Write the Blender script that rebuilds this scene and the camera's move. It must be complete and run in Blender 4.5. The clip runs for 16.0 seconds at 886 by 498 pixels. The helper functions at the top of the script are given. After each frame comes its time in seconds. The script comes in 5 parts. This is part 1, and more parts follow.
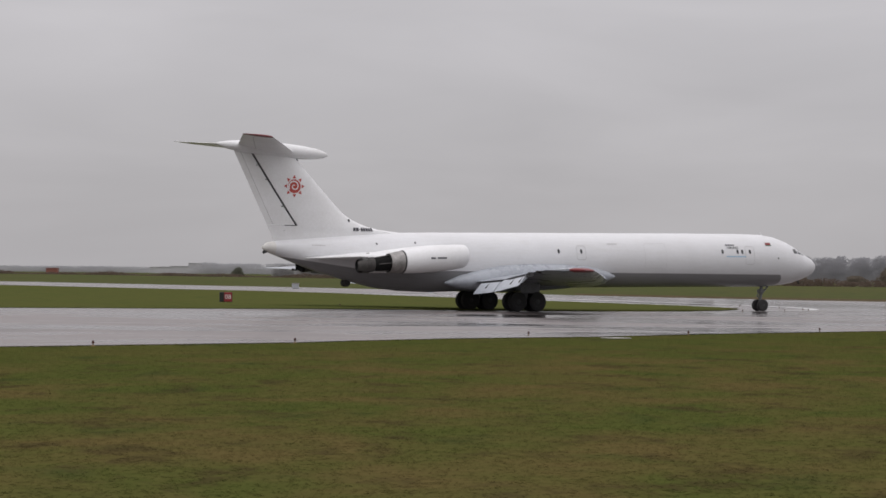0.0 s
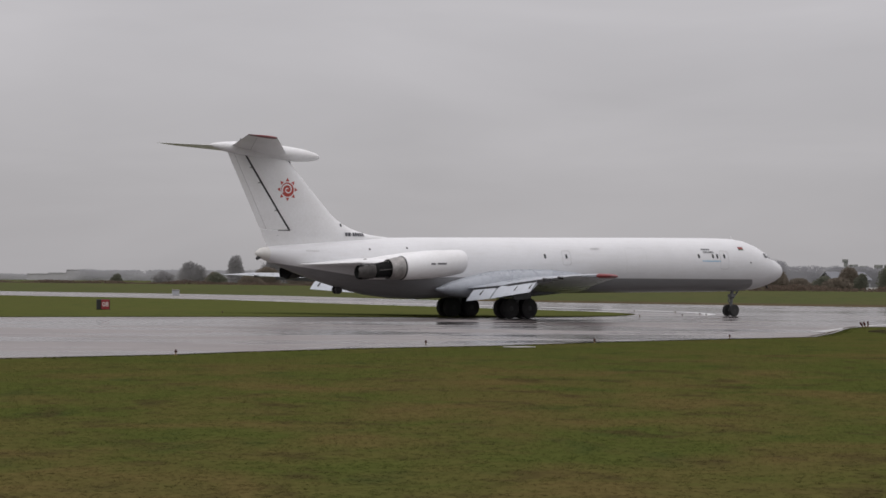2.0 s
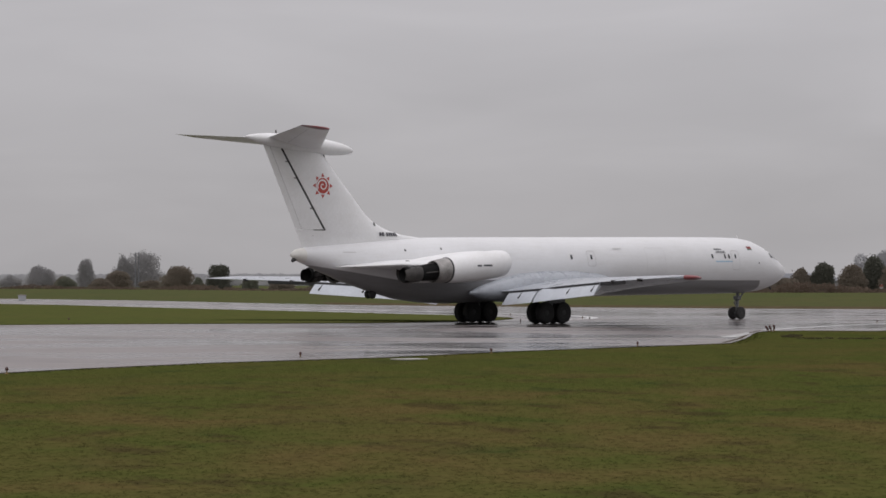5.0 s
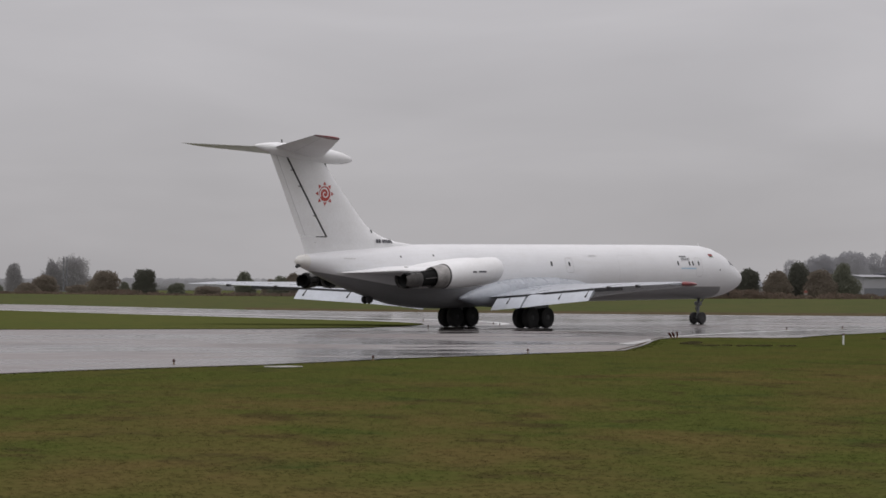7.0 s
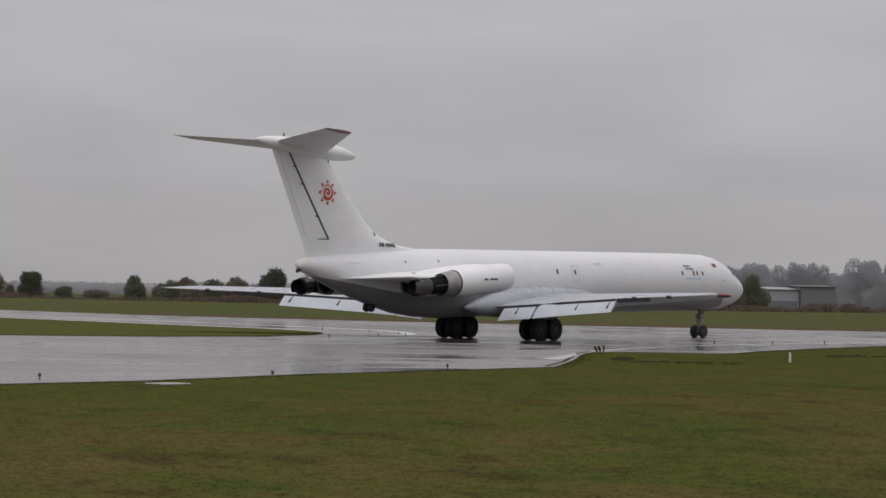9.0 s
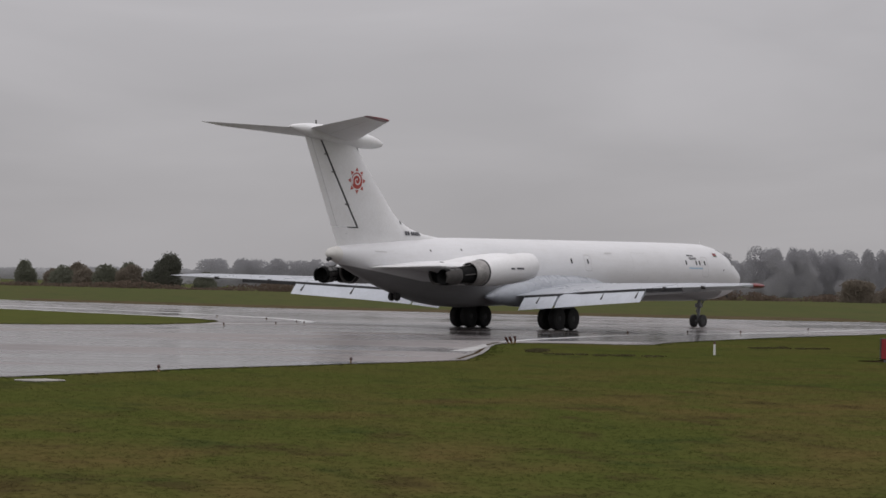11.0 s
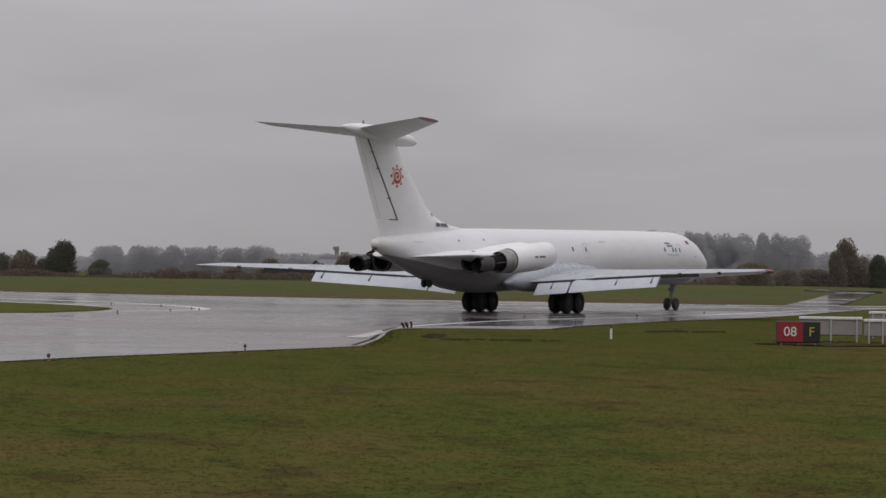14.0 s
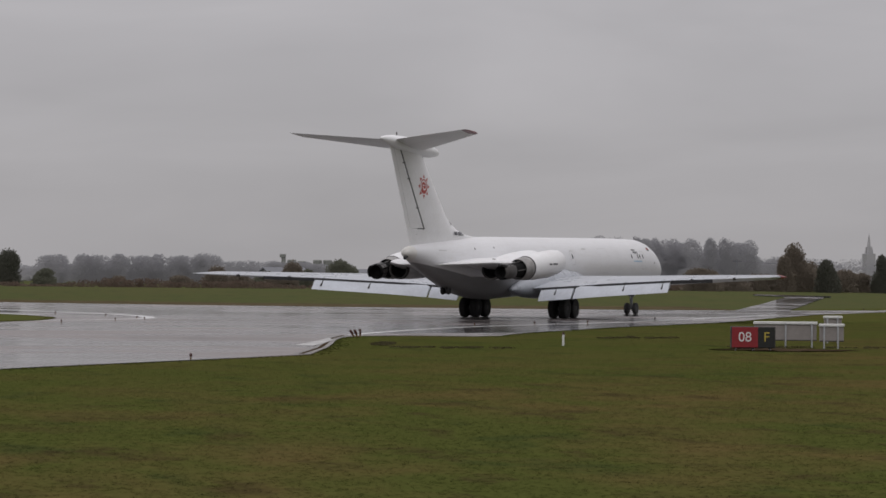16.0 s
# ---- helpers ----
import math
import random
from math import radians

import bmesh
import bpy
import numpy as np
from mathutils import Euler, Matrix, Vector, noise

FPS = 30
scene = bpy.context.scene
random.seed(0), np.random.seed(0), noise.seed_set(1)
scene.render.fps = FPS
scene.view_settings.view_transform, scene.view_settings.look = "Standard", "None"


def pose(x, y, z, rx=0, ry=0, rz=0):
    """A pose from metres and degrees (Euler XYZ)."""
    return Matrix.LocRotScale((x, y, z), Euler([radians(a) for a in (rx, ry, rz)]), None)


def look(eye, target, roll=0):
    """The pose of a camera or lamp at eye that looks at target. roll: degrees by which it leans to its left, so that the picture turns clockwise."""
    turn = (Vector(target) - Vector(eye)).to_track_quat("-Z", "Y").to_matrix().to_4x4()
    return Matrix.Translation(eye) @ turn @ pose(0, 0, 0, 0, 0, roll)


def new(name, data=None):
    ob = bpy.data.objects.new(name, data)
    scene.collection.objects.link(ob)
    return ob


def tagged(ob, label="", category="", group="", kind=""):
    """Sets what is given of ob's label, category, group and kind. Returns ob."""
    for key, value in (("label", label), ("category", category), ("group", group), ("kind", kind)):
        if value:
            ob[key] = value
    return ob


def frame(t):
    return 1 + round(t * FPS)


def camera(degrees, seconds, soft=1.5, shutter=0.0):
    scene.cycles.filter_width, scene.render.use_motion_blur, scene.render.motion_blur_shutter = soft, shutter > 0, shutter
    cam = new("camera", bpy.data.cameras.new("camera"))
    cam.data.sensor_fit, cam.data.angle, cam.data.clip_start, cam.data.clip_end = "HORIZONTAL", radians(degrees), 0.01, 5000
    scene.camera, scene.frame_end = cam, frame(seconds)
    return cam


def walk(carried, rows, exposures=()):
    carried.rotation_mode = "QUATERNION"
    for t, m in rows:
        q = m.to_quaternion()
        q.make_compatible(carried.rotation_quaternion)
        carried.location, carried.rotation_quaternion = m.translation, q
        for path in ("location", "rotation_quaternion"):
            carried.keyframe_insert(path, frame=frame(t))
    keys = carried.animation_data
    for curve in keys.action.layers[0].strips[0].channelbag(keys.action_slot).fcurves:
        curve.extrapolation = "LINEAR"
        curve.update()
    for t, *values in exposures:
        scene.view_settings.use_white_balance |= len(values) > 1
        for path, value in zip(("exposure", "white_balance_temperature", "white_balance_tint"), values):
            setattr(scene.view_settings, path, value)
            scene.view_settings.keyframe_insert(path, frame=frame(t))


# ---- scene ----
import mathutils
LENS = 21.65
cam = camera(LENS, 16.0, soft=1.6)
# seconds, east, north, up, turn to the left, tilt up, lean to the left
PATH = [
    (0.0, 0.14, 2.35, 2.817, -0.306, 0.584, 0.625),
    (0.5, -0.17, 8.59, 2.798, -0.995, 0.645, 0.782),
    (1.0, -0.20, 9.57, 2.791, -1.837, 0.711, 0.831),
    (1.5, -0.17, 9.17, 2.806, -2.338, 0.729, 0.929),
    (2.0, -0.26, 8.93, 2.806, -3.248, 0.742, 0.379),
    (2.5, -0.22, 9.15, 2.812, -3.873, 0.873, 0.191),
    (3.0, -0.29, 9.21, 2.808, -4.499, 0.957, 0.096),
    (3.5, -0.26, 9.15, 2.808, -4.819, 0.992, 0.087),
    (4.0, -1.46, 17.81, 2.771, -5.985, 0.947, 0.333),
    (4.2, -1.50, 20.21, 2.779, -6.453, 0.886, 0.089),
    (6.3, 1.87, 21.97, 2.781, -7.494, 0.795, 0.205),
    (6.5, 1.77, 21.94, 2.793, -7.753, 0.790, 0.186),
    (7.0, 2.03, 23.13, 2.809, -8.372, 0.951, 0.173),
    (7.5, 2.88, 29.43, 2.783, -8.977, 1.024, 0.265),
    (8.0, 3.34, 33.99, 2.766, -9.784, 1.105, 0.237),
    (8.5, 3.40, 34.50, 2.773, -10.444, 1.149, 0.564),
    (8.7, 3.05, 34.25, 2.764, -10.656, 1.169, 0.716),
    (10.8, 4.23, 41.40, 2.808, -13.311, 0.911, 1.264),
    (11.0, 4.23, 41.48, 2.799, -13.533, 0.873, 1.158),
    (11.5, 4.47, 42.07, 2.792, -14.035, 0.728, 0.971),
    (12.0, 4.46, 42.06, 2.803, -14.606, 0.703, 1.134),
    (12.5, 4.46, 42.07, 2.789, -14.912, 0.625, 0.973),
    (13.0, 4.46, 42.03, 2.797, -15.277, 0.490, 1.058),
    (13.5, 4.48, 42.06, 2.802, -15.575, 0.492, 1.053),
    (14.0, 4.48, 42.13, 2.792, -16.079, 0.557, 0.774),
    (14.5, 4.50, 42.08, 2.785, -16.488, 0.847, 0.748),
    (15.0, 4.52, 42.11, 2.771, -16.759, 0.807, 0.698),
    (15.5, 4.53, 42.15, 2.762, -16.991, 0.803, 0.668),
    (16.0, 4.82, 43.67, 2.758, -17.392, 0.748, 0.451),
]
walk(cam, [(t, pose(x, y, z, 90 + tilt, 0, turn) @ pose(0, 0, 0, 0, 0, lean)) for t, x, y, z, turn, tilt, lean in PATH],
     exposures=((0.0, 0.08), (1.5, 0.0), (3.5, 0.02), (4.0, -0.04), (7.0, -0.04), (7.5, -0.08), (8.5, -0.12), (11.0, -0.15), (16.0, -0.2)))
# the taxiing airliner: seconds, east and north of its nose, heading from east
TAXI = [
    (0.0, 30.99, 188.90, 28.90),
    (0.5, 32.64, 185.85, 29.62),
    (1.0, 34.16, 188.74, 30.45),
    (1.5, 35.53, 190.42, 31.48),
    (2.0, 37.05, 191.90, 32.64),
    (2.5, 38.37, 193.69, 34.02),
    (3.0, 39.70, 195.22, 35.51),
    (3.5, 41.28, 197.57, 36.08),
    (4.0, 43.02, 192.70, 35.89),
    (4.2, 43.81, 192.30, 36.03),
    (6.3, 49.35, 199.14, 39.23),
    (6.5, 49.81, 199.39, 39.58),
    (7.0, 51.81, 201.32, 39.55),
    (7.5, 53.17, 200.11, 39.70),
    (8.0, 54.93, 199.65, 39.75),
    (8.5, 56.70, 200.92, 40.05),
    (8.7, 57.18, 200.90, 39.88),
    (10.8, 65.52, 205.15, 40.41),
    (11.0, 66.36, 205.84, 40.42),
    (11.5, 68.30, 208.01, 40.58),
    (12.0, 70.41, 210.17, 40.66),
    (12.5, 72.07, 211.51, 40.88),
    (13.0, 73.74, 213.03, 41.16),
    (13.5, 75.13, 214.60, 41.69),
    (14.0, 76.29, 216.23, 42.79),
    (14.5, 77.14, 217.67, 43.88),
    (15.0, 78.20, 219.95, 45.16),
    (15.5, 78.78, 221.48, 46.60),
    (16.0, 79.48, 223.29, 48.32),
]

# ---- light ----
world = bpy.data.worlds.new("overcast_sky")
scene.world = world
world.use_nodes = True
wt = world.node_tree
wt.nodes.clear()


def node(tree, kind, **values):
    """A node with its inputs (by name, spaces as _) set, or linked where a socket is given."""
    n = tree.nodes.new(kind)
    for key, value in values.items():
        if key in ("operation", "data_type", "blend_type", "noise_dimensions", "sky_type", "sun_disc", "sun_elevation", "sun_rotation",
                   "interpolation_type", "clamp", "use_clamp", "feature", "distance", "wave_type", "bands_direction", "normalize"):
            if key == "operation":
                n.operation = value
            elif key == "blend_type":
                n.blend_type = value
            elif key == "data_type":
                n.data_type = value
            elif key == "sky_type":
                n.sky_type = value
            elif key == "sun_disc":
                n.sun_disc = value
            elif key == "sun_elevation":
                n.sun_elevation = value
            elif key == "sun_rotation":
                n.sun_rotation = value
            elif key == "interpolation_type":
                n.interpolation_type = value
            elif key == "use_clamp":
                n.use_clamp = value
            elif key == "feature":
                n.feature = value
            continue
        sock = n.inputs[int(key[1:])] if key[0] == "i" and key[1:].isdigit() else n.inputs[key.replace("_", " ")]
        if isinstance(value, bpy.types.NodeSocket):
            tree.links.new(value, sock)
        else:
            sock.default_value = value
    return n


def ramp(tree, fac, stops):
    n = tree.nodes.new("ShaderNodeValToRGB")
    tree.links.new(fac, n.inputs[0])
    e = n.color_ramp.elements
    while len(e) < len(stops):
        e.new(0.5)
    for el, (p, c) in zip(e, stops):
        el.position = p
        el.color = (c, c, c, 1) if isinstance(c, (int, float)) else (*c, 1)
    return n.outputs[0]


def math_node(tree, op, a, b=0.0, c=0.0, clamp=False):
    n = node(tree, "ShaderNodeMath", operation=op, i0=a, i1=b, i2=c, use_clamp=clamp)
    return n.outputs[0]


def mix(tree, fac, a, b, how="MIX"):
    n = tree.nodes.new("ShaderNodeMix")
    n.data_type = "RGBA"
    n.blend_type = how
    for i, v in ((0, fac), (6, a), (7, b)):
        if isinstance(v, bpy.types.NodeSocket):
            tree.links.new(v, n.inputs[i])
        elif i == 0:
            n.inputs[0].default_value = v
        else:
            n.inputs[i].default_value = (*v, 1)
    return n.outputs[2]


# an overcast dome: three times brighter overhead than at the horizon, with soft cloud
SUN_UP, SUN_ROUND = 38.0, 215.0
tc = node(wt, "ShaderNodeTexCoord")
sep = node(wt, "ShaderNodeSeparateXYZ", Vector=tc.outputs["Generated"])
up = math_node(wt, "MAXIMUM", sep.outputs[2], 0.0)
lum = math_node(wt, "MULTIPLY_ADD", up, 0.95, 0.40)
mp = node(wt, "ShaderNodeMapping", Vector=tc.outputs["Generated"], Scale=(2.2, 2.2, 9.0))
cl = node(wt, "ShaderNodeTexNoise", Vector=mp.outputs[0], Scale=2.6, Detail=4.0, Roughness=0.5, Distortion=0.4)
cloud = math_node(wt, "MULTIPLY_ADD", cl.outputs["Fac"], 0.34, 0.83)
lum = math_node(wt, "MULTIPLY", lum, cloud)
grey = mix(wt, 1.0, (1.0, 0.966, 1.003), lum, "MULTIPLY")
sky = node(wt, "ShaderNodeTexSky", sky_type="NISHITA", sun_disc=False, sun_elevation=radians(SUN_UP), sun_rotation=radians(SUN_ROUND))
clear = mix(wt, 1.0, sky.outputs[0], (0.1, 0.1, 0.1), "MULTIPLY")
bg = node(wt, "ShaderNodeBackground", Color=mix(wt, 0.03, grey, clear), Strength=1.0)
out = node(wt, "ShaderNodeOutputWorld", Surface=bg.outputs[0])

sun = new("sun", bpy.data.lights.new("sun", "SUN"))
sun.data.energy, sun.data.angle, sun.data.color = 0.5, radians(40), (1.0, 0.97, 0.93)
sun.matrix_world = look((0, 0, 50), (14, 26, 16))


# ---- materials ----
def material(name, col, rough=0.5, vary=0.15, scale=1.0, fine=12.0, bump=0.0, bump_scale=30.0, metal=0.0, spec=0.5, wear=None, rough_vary=0.1, coat=0.0):
    """A painted, rubber or metal surface: two scales of variation in tone and gloss, with fine relief."""
    m = bpy.data.materials.new(name)
    m.use_nodes = True
    t = m.node_tree
    b = t.nodes["Principled BSDF"]
    co = node(t, "ShaderNodeTexCoord").outputs["Object"]
    n1 = node(t, "ShaderNodeTexNoise", Vector=co, Scale=scale, Detail=4.0, Roughness=0.6).outputs["Fac"]
    n2 = node(t, "ShaderNodeTexNoise", Vector=co, Scale=fine, Detail=3.0, Roughness=0.6).outputs["Fac"]
    both = math_node(t, "MULTIPLY_ADD", n2, 0.4, math_node(t, "MULTIPLY", n1, 0.6))
    dark = tuple(c * (1 - vary) for c in col) if wear is None else wear
    light = tuple(min(c * (1 + vary), 1) for c in col)
    c = mix(t, ramp(t, both, [(0.35, 0.0), (0.65, 1.0)]), dark, light)
    t.links.new(c, b.inputs["Base Color"])
    t.links.new(math_node(t, "MULTIPLY_ADD", n1, rough_vary, rough - rough_vary / 2), b.inputs["Roughness"])
    b.inputs["Metallic"].default_value = metal
    b.inputs["Specular IOR Level"].default_value = spec
    b.inputs["Coat Weight"].default_value = coat
    if bump:
        n3 = node(t, "ShaderNodeTexNoise", Vector=co, Scale=bump_scale, Detail=3.0).outputs["Fac"]
        bp = node(t, "ShaderNodeBump", Strength=bump, Distance=0.02, Height=n3)
        t.links.new(bp.outputs[0], b.inputs["Normal"])
    return m


def fuselage_material():
    """White paint over a grey belly, with streaks of dirt running aft."""
    m = material("white_paint_grey_belly", (0.665, 0.67, 0.685), 0.34, 0.04, 0.5, 6.0)
    t = m.node_tree
    b = t.nodes["Principled BSDF"]
    white = b.inputs["Base Color"].links[0].from_socket
    co = node(t, "ShaderNodeTexCoord").outputs["Object"]
    s = node(t, "ShaderNodeSeparateXYZ", Vector=co)
    x, z = s.outputs[0], s.outputs[2]
    aft = math_node(t, "MAXIMUM", math_node(t, "MULTIPLY_ADD", x, -0.14, -41.2 * 0.14), 0.0)
    edge = math_node(t, "ADD", aft, 2.93)
    belly = math_node(t, "MULTIPLY", math_node(t, "SUBTRACT", edge, z), 25.0, clamp=True)
    rise = math_node(t, "SUBTRACT", z, 2.35)
    tip = math_node(t, "MULTIPLY_ADD", math_node(t, "MULTIPLY", rise, rise), -1.1, -4.1)
    nose = math_node(t, "MULTIPLY", math_node(t, "SUBTRACT", tip, x), 12.0, clamp=True)
    fac = math_node(t, "MULTIPLY", belly, nose, clamp=True)
    mp = node(t, "ShaderNodeMapping", Vector=co, Scale=(0.35, 3.0, 3.0))
    streak = node(t, "ShaderNodeTexNoise", Vector=mp.outputs[0], Scale=1.6, Detail=5.0, Roughness=0.65).outputs["Fac"]
    dirt = ramp(t, streak, [(0.45, 0.0), (0.8, 0.5)])
    white = mix(t, dirt, white, (0.57, 0.565, 0.555))
    grey = mix(t, dirt, (0.235, 0.235, 0.24), (0.17, 0.165, 0.16))
    t.links.new(mix(t, fac, white, grey), b.inputs["Base Color"])
    return m


def pavement_material():
    """Wet asphalt: drying patches, puddle films and long streaks."""
    m = bpy.data.materials.new("wet_asphalt")
    m.use_nodes = True
    t = m.node_tree
    b = t.nodes["Principled BSDF"]
    co = node(t, "ShaderNodeTexCoord").outputs["Object"]
    turn = node(t, "ShaderNodeMapping", Vector=co, Rotation=(0, 0, radians(-35)), Scale=(0.06, 0.13, 1.0)).outputs[0]
    wet = node(t, "ShaderNodeTexNoise", Vector=turn, Scale=1.0, Detail=7.0, Roughness=0.66, Distortion=0.8).outputs["Fac"]
    wide = node(t, "ShaderNodeTexNoise", Vector=co, Scale=0.025, Detail=3.0).outputs["Fac"]
    grain = node(t, "ShaderNodeTexNoise", Vector=co, Scale=9.0, Detail=4.0, Roughness=0.7).outputs["Fac"]
    both = math_node(t, "MULTIPLY_ADD", wide, 0.4, math_node(t, "MULTIPLY", wet, 0.7))
    lane = node(t, "ShaderNodeTexNoise", Vector=node(t, "ShaderNodeMapping", Vector=co, Rotation=(0, 0, radians(-38)), Scale=(0.035, 0.3, 1.0)).outputs[0], Scale=1.0, Detail=5.0, Roughness=0.6).outputs["Fac"]
    both = math_node(t, "MULTIPLY_ADD", lane, 0.14, math_node(t, "MULTIPLY", both, 0.88))
    east = node(t, "ShaderNodeSeparateXYZ", Vector=co).outputs[0]
    damp = math_node(t, "MULTIPLY_ADD", east, 0.02, 0.2, clamp=True)
    both = math_node(t, "MULTIPLY_ADD", damp, 0.06, both)
    film = ramp(t, both, [(0.53, 0.0), (0.64, 1.0)])
    dry = mix(t, grain, (0.15, 0.13, 0.126), (0.205, 0.178, 0.172))
    wetc = mix(t, grain, (0.026, 0.024, 0.024), (0.048, 0.044, 0.043))
    stain = node(t, "ShaderNodeTexNoise", Vector=node(t, "ShaderNodeMapping", Vector=co, Location=(90, 12, 0), Scale=(0.11, 0.05, 1.0)).outputs[0], Scale=1.0, Detail=6.0, Roughness=0.65).outputs["Fac"]
    dry = mix(t, ramp(t, stain, [(0.5, 0.0), (0.64, 0.45)]), dry, (0.06, 0.054, 0.053))
    t.links.new(mix(t, film, dry, wetc), b.inputs["Base Color"])
    r = ramp(t, film, [(0.0, 0.42), (0.5, 0.24), (1.0, 0.1)])
    t.links.new(r, b.inputs["Roughness"])
    t.links.new(ramp(t, film, [(0.0, 0.25), (1.0, 0.55)]), b.inputs["Specular IOR Level"])
    bp = node(t, "ShaderNodeBump", Strength=0.12, Distance=0.01, Height=grain)
    t.links.new(bp.outputs[0], b.inputs["Normal"])
    return m


def grass_material(name, lush=1.0, gain=1.0, haze_tint=0.0):
    """Mown wet grass with brown, worn and mossy patches; the tufts share its pattern."""
    m = bpy.data.materials.new(name)
    m.use_nodes = True
    t = m.node_tree
    b = t.nodes["Principled BSDF"]
    co = node(t, "ShaderNodeTexCoord").outputs["Object"]
    lying = node(t, "ShaderNodeMapping", Vector=co, Rotation=(0, 0, radians(12)), Scale=(0.26, 0.17, 0.3)).outputs[0]
    a = node(t, "ShaderNodeTexNoise", Vector=lying, Scale=1.0, Detail=7.0, Roughness=0.6, Distortion=0.3).outputs["Fac"]
    wide = node(t, "ShaderNodeTexNoise", Vector=co, Scale=0.045, Detail=3.0).outputs["Fac"]
    f = node(t, "ShaderNodeTexNoise", Vector=co, Scale=3.2, Detail=6.0, Roughness=0.78).outputs["Fac"]
    bare = node(t, "ShaderNodeTexNoise", Vector=node(t, "ShaderNodeMapping", Vector=co, Location=(31, 7, 0), Scale=(0.6, 0.32, 0.5)).outputs[0], Scale=1.0, Detail=7.0, Roughness=0.66).outputs["Fac"]
    f2 = ramp(t, f, [(0.22, 0.0), (0.78, 1.0)])
    green = mix(t, f2, (0.039 * lush, 0.05 * lush, 0.012), (0.088 * lush, 0.102 * lush, 0.027))
    clump = node(t, "ShaderNodeTexNoise", Vector=node(t, "ShaderNodeMapping", Vector=co, Location=(5, 61, 0), Scale=(0.5, 0.24, 0.4)).outputs[0], Scale=1.0, Detail=6.0, Roughness=0.62).outputs["Fac"]
    green = mix(t, ramp(t, clump, [(0.54, 0.0), (0.66, 0.75)]), green, (0.033, 0.05, 0.016))
    straw = mix(t, f2, (0.064, 0.05, 0.018), (0.142, 0.107, 0.043))
    sep = node(t, "ShaderNodeSeparateXYZ", Vector=co)
    away = math_node(t, "MULTIPLY_ADD", sep.outputs[0], 0.95, math_node(t, "SUBTRACT", 90.0, sep.outputs[1]))
    away = math_node(t, "ADD", math_node(t, "MULTIPLY", away, 0.055), math_node(t, "MULTIPLY_ADD", wide, 2.0, -1.0), clamp=True)
    dryness = math_node(t, "MULTIPLY_ADD", away, 0.6, 0.4)
    brown = ramp(t, math_node(t, "MULTIPLY_ADD", wide, 0.4, math_node(t, "MULTIPLY", a, 0.62)), [(0.44, 0.0), (0.6, 0.95 if lush <= 1.0 else 0.6)])
    c = mix(t, math_node(t, "MULTIPLY", brown, dryness), green, straw)
    soil = ramp(t, bare, [(0.53, 0.0), (0.64, 0.68 if lush <= 1.0 else 0.5)])
    c = mix(t, math_node(t, "MULTIPLY", soil, dryness), c, (0.047, 0.034, 0.018))
    isl = node(t, "ShaderNodeNewGeometry").outputs["Random Per Island"]
    c = mix(t, math_node(t, "MULTIPLY", isl, 0.16), c, (0.1, 0.088, 0.03))
    # the grey-green mixed in here puts distance haze into the grass colour
    if haze_tint:
        c = mix(t, haze_tint, c, (0.083, 0.094, 0.06))
    c = mix(t, 1.0, c, (gain, gain, gain), "MULTIPLY")
    t.links.new(c, b.inputs["Base Color"])
    b.inputs["Roughness"].default_value = 0.9
    b.inputs["Specular IOR Level"].default_value = 0.0
    bp = node(t, "ShaderNodeBump", Strength=0.06, Distance=0.03, Height=f)
    t.links.new(bp.outputs[0], b.inputs["Normal"])
    return m


def leaf_material(name, dark, light):
    m = bpy.data.materials.new(name)
    m.use_nodes = True
    t = m.node_tree
    b = t.nodes["Principled BSDF"]
    isl = node(t, "ShaderNodeNewGeometry").outputs["Random Per Island"]
    co = node(t, "ShaderNodeTexCoord").outputs["Object"]
    n = node(t, "ShaderNodeTexNoise", Vector=co, Scale=0.9, Detail=3.0).outputs["Fac"]
    fac = math_node(t, "MULTIPLY_ADD", isl, 0.3, math_node(t, "MULTIPLY", n, 0.7))
    col = mix(t, fac, dark, light)
    t.links.new(col, b.inputs["Base Color"])
    b.inputs["Roughness"].default_value = 0.9
    b.inputs["Specular IOR Level"].default_value = 0.0
    thin = node(t, "ShaderNodeBsdfTranslucent", Color=col)
    both = node(t, "ShaderNodeMixShader", i0=0.5, i1=b.outputs[0], i2=thin.outputs[0])
    t.links.new(both.outputs[0], t.nodes["Material Output"].inputs[0])
    return m


WHITE = material("white_aircraft_paint", (0.75, 0.755, 0.765), 0.36, 0.05, 0.6, 7.0, wear=(0.7, 0.7, 0.7))
HULL = fuselage_material()
CREAM = material("cream_composite", (0.64, 0.63, 0.6), 0.45, 0.06, 2.0)
SOIL = material("damp_soil", (0.058, 0.042, 0.027), 0.9, 0.4, 1.5, 9.0, bump=0.1, spec=0.0)
WING = material("pale_grey_wing_paint", (0.35, 0.372, 0.41), 0.28, 0.08, 0.5, 5.0, wear=(0.28, 0.3, 0.33))
FLAP = material("white_flap_paint", (0.5, 0.53, 0.58), 0.4, 0.1, 0.8, 6.0)
SEAM = material("dark_seam_and_shade", (0.035, 0.035, 0.037), 0.7, 0.2, 2.0)
VERGE = material("worn_brown_verge", (0.088, 0.07, 0.043), 0.9, 0.35, 0.3, 2.0, spec=0.0)
PANEL_LINE = material("grey_panel_line", (0.46, 0.46, 0.46), 0.6, 0.1, 2.0)
SOOT = material("sooty_metal", (0.06, 0.056, 0.053), 0.55, 0.4, 3.0, 20.0, metal=0.4)
# burnt metal; also painted in for the shade inside engine openings
BLACK = material("burnt_and_shade_black", (0.014, 0.014, 0.014), 0.9, 0.3, 3.0, spec=0.08)
